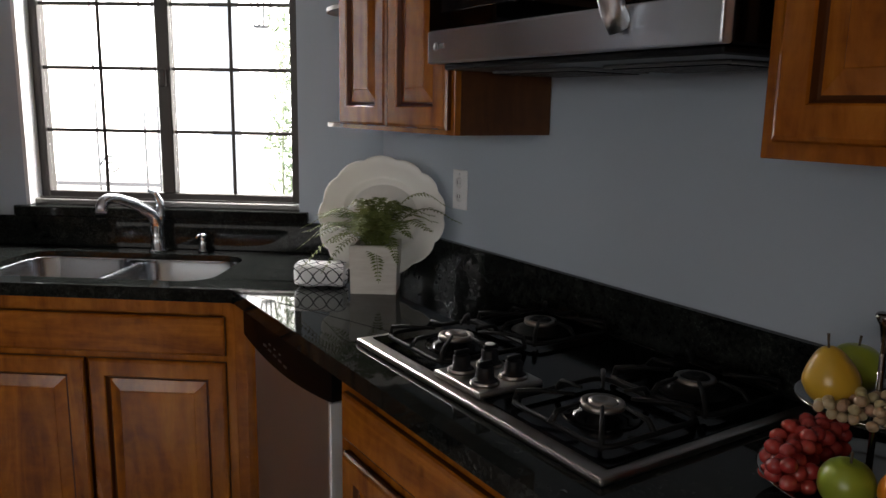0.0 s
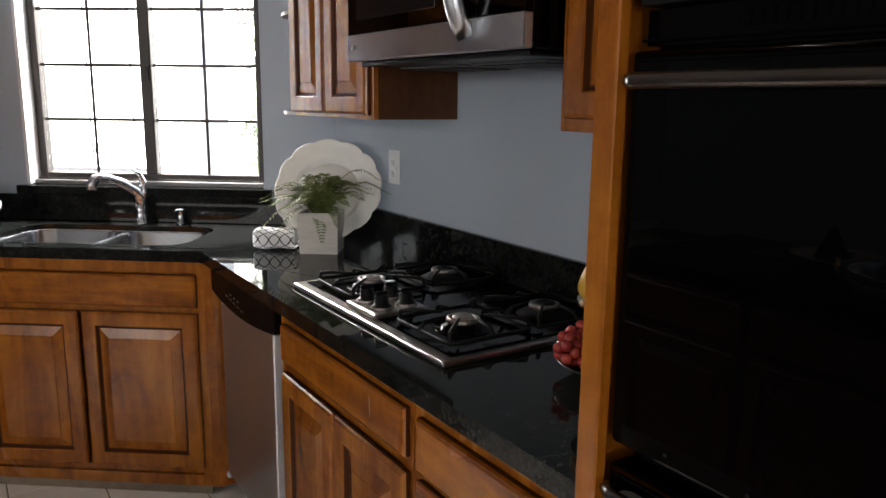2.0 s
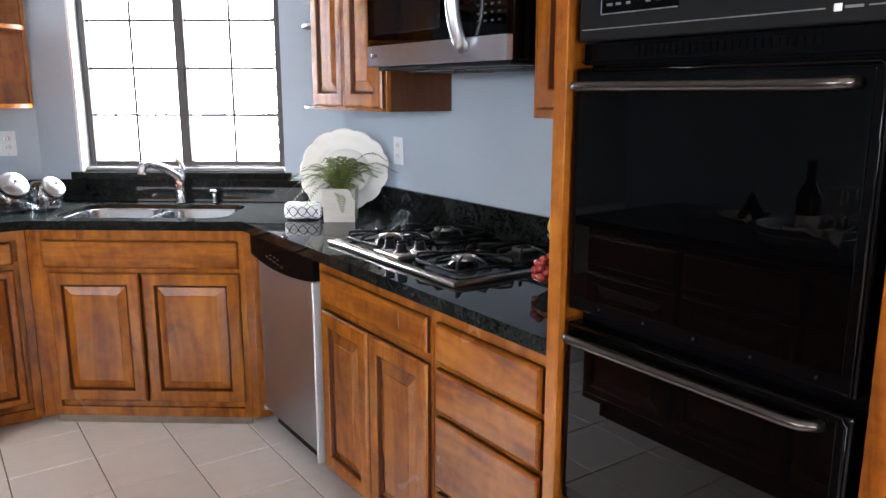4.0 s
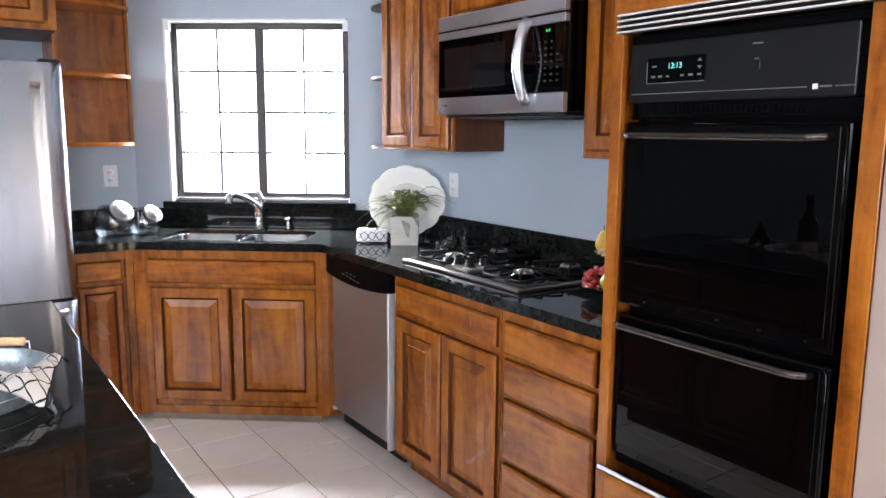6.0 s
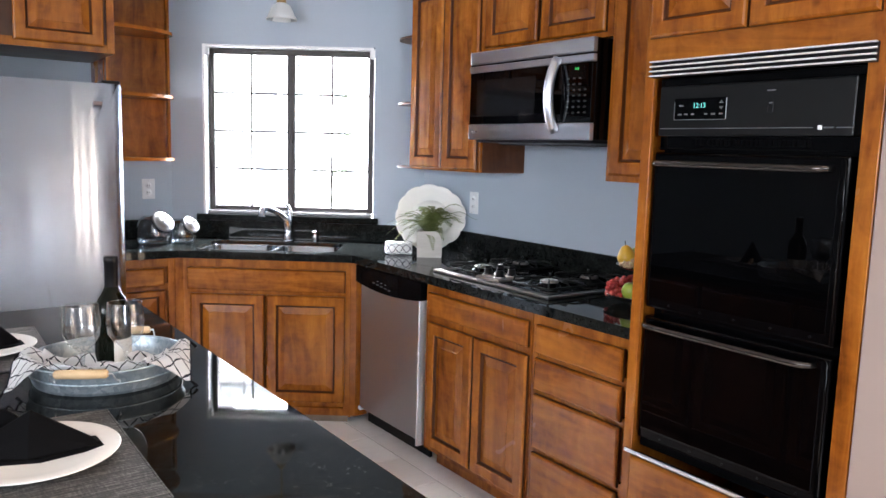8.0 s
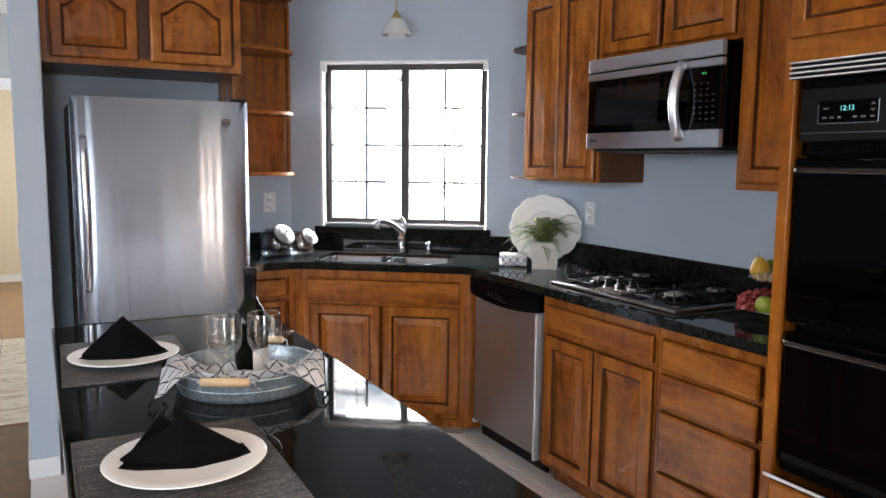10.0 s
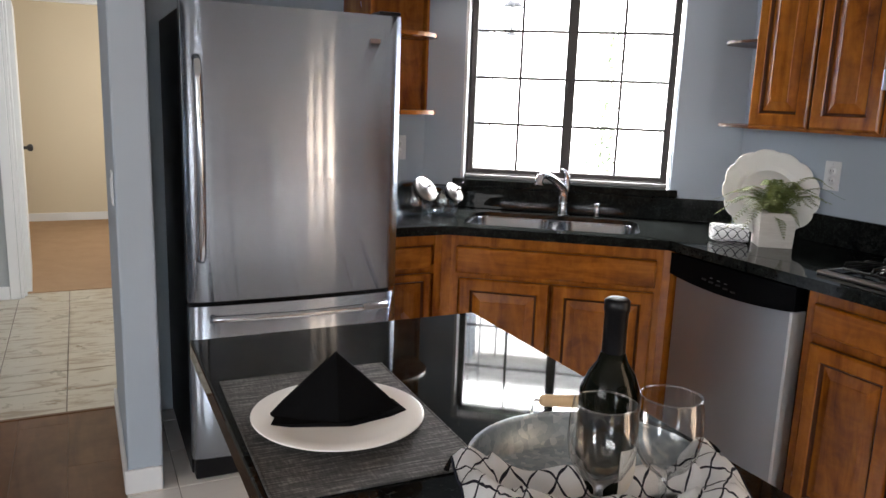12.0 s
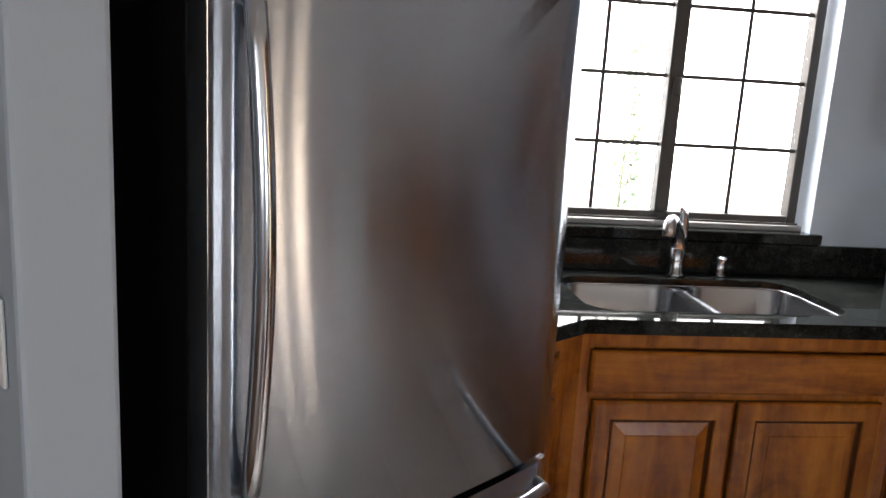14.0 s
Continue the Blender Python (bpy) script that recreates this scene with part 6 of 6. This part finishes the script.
def shrub(m, h, wide, seed):
    """A slender upright shrub: stem, thin branches and many small leaves."""
    rng = random.Random(seed)
    o = thing("shrub", m, "slender pale green garden shrub in sunlight", "shrub")
    part("stem", tube([(0, 0, 0), (0.01, 0.01, h * 0.3), (-0.01, 0.01, h * 0.6), (0.0, 0.0, h * 0.95)], [0.012, 0.010, 0.007, 0.003], 6), STEM, o)
    for k in range(9):
        a, z = k * 2.4, h * (0.2 + 0.08 * k)
        part("branch", tube([(0, 0, z), (0.4 * wide * math.cos(a), 0.4 * wide * math.sin(a), z + 0.06), (0.8 * wide * math.cos(a), 0.8 * wide * math.sin(a), z + 0.14)], [0.005, 0.004, 0.002], 5), STEM, o)
    bm = bmesh.new()
    for k in range(900):
        a, r = rng.uniform(0, 6.283), rng.random() ** 0.5
        z = rng.uniform(0.12, 1.0)
        rad = wide * (0.55 + 0.45 * math.sin(math.pi * z) + 0.30 * math.sin(3 * a + 11 * z)) * r
        c = Vector((rad * math.cos(a), rad * math.sin(a), z * h))
        d1 = Vector((rng.gauss(0, 1), rng.gauss(0, 1), rng.gauss(0, 1))).normalized() * 0.024
        d2 = d1.orthogonal().normalized() * 0.011
        bm.faces.new([bm.verts.new(c - d1), bm.verts.new(c + d2), bm.verts.new(c + d1), bm.verts.new(c - d2)])
    part("leaves", bm, TREE_LEAF, o)


shrub(pose(0.985, 3.36, -0.13), 2.0, 0.085, 4)

# ---- floor pieces ----
floor_kitchen = tagged(new("floor_kitchen"), "pale square ceramic floor tiles", "floor", "", "structure")
floor_hall = tagged(new("floor_hall"), "veined cream ceramic floor tiles", "floor", "", "structure")
floor_living = tagged(new("floor_living"), "brown wood-look laminate planks", "floor", "", "structure")
TILE = 0.305


def tile_mesh(name, w, d, mat):
    return mesh_of(name, boxed(0, w, 0, d, -0.0115, 0.0, 0.0015), mat)


def lay(floor, name, me, x, y, z=0.0):
    ob = new(name, me)
    ob.parent = floor
    ob.location = (x, y, z)


kt = tile_mesh("tile", TILE - 0.005, TILE - 0.005, KITCHEN_TILE)
for i in range(-5, 3):
    for j in range(-10, 5):
        x, y = -0.021 + i * TILE, 1.782 + j * TILE
        if x + TILE > 0.40 and y + TILE < 1.9 and x > 0.35:
            continue
        if x < -1.69:
            continue
        lay(floor_kitchen, "tile", kt, x + 0.0025, y + 0.0025)
edge = -0.021 - 5 * TILE
strip = tile_mesh("tile_cut", edge + 1.720, TILE - 0.006, KITCHEN_TILE)
for j in range(-10, 5):
    lay(floor_kitchen, "tile", strip, -1.720, 1.782 + j * TILE + 0.002)
HT = 0.279
ht = tile_mesh("tile_hall", TILE - 0.005, HT - 0.005, FOYER_TILE)
for i in range(-11, 10):
    for j in range(8):
        x, y = -1.922 + i * TILE, 3.245 + j * HT
        if y + HT > 5.50 or x < -5.5 or x + TILE > -0.6:
            continue
        lay(floor_hall, "tile", ht, x + 0.0025, y + 0.0025)
structure("threshold", boxed(-5.5, -1.726, 3.222, 3.246, -0.012, 0.004, 0.003), PLANK, "brown wood threshold strip")
structure("carpet", boxed(-5.0, -0.622, 5.47, 8.55, -0.012, 0.006), CARPET, "tan bedroom carpet")
PW, PL = 0.19, 1.25
pm = mesh_of("plank", boxed(0, PW - 0.0008, 0, PL - 0.0008, -0.0115, 0.0, 0.0006), PLANK)
x, i = -1.723 - PW, 0
while x > -5.8:
    y = -4.8 + (0.0, 0.42, 0.83, 0.21, 0.62)[i % 5] - PL
    while y < 3.222:
        a, b = max(y, -4.8), min(y + PL, 3.222)
        if b - a > PL - 0.01:
            lay(floor_living, "plank", pm, x, y)
        elif b - a > 0.02:
            lay(floor_living, "plank", mesh_of("plank_cut", boxed(0, PW - 0.0008, 0, b - a - 0.0008, -0.0115, 0.0, 0.0006), PLANK), x, a)
        y += PL
    x -= PW
    i += 1
x = -1.722
while x < 0.25:
    lay(floor_living, "plank", mesh_of("plank_cut", boxed(0, min(PW, 0.274 - x) - 0.0008, 0, 3.5, -0.0115, 0.0, 0.0006), PLANK), x, -4.8)
    x += PW
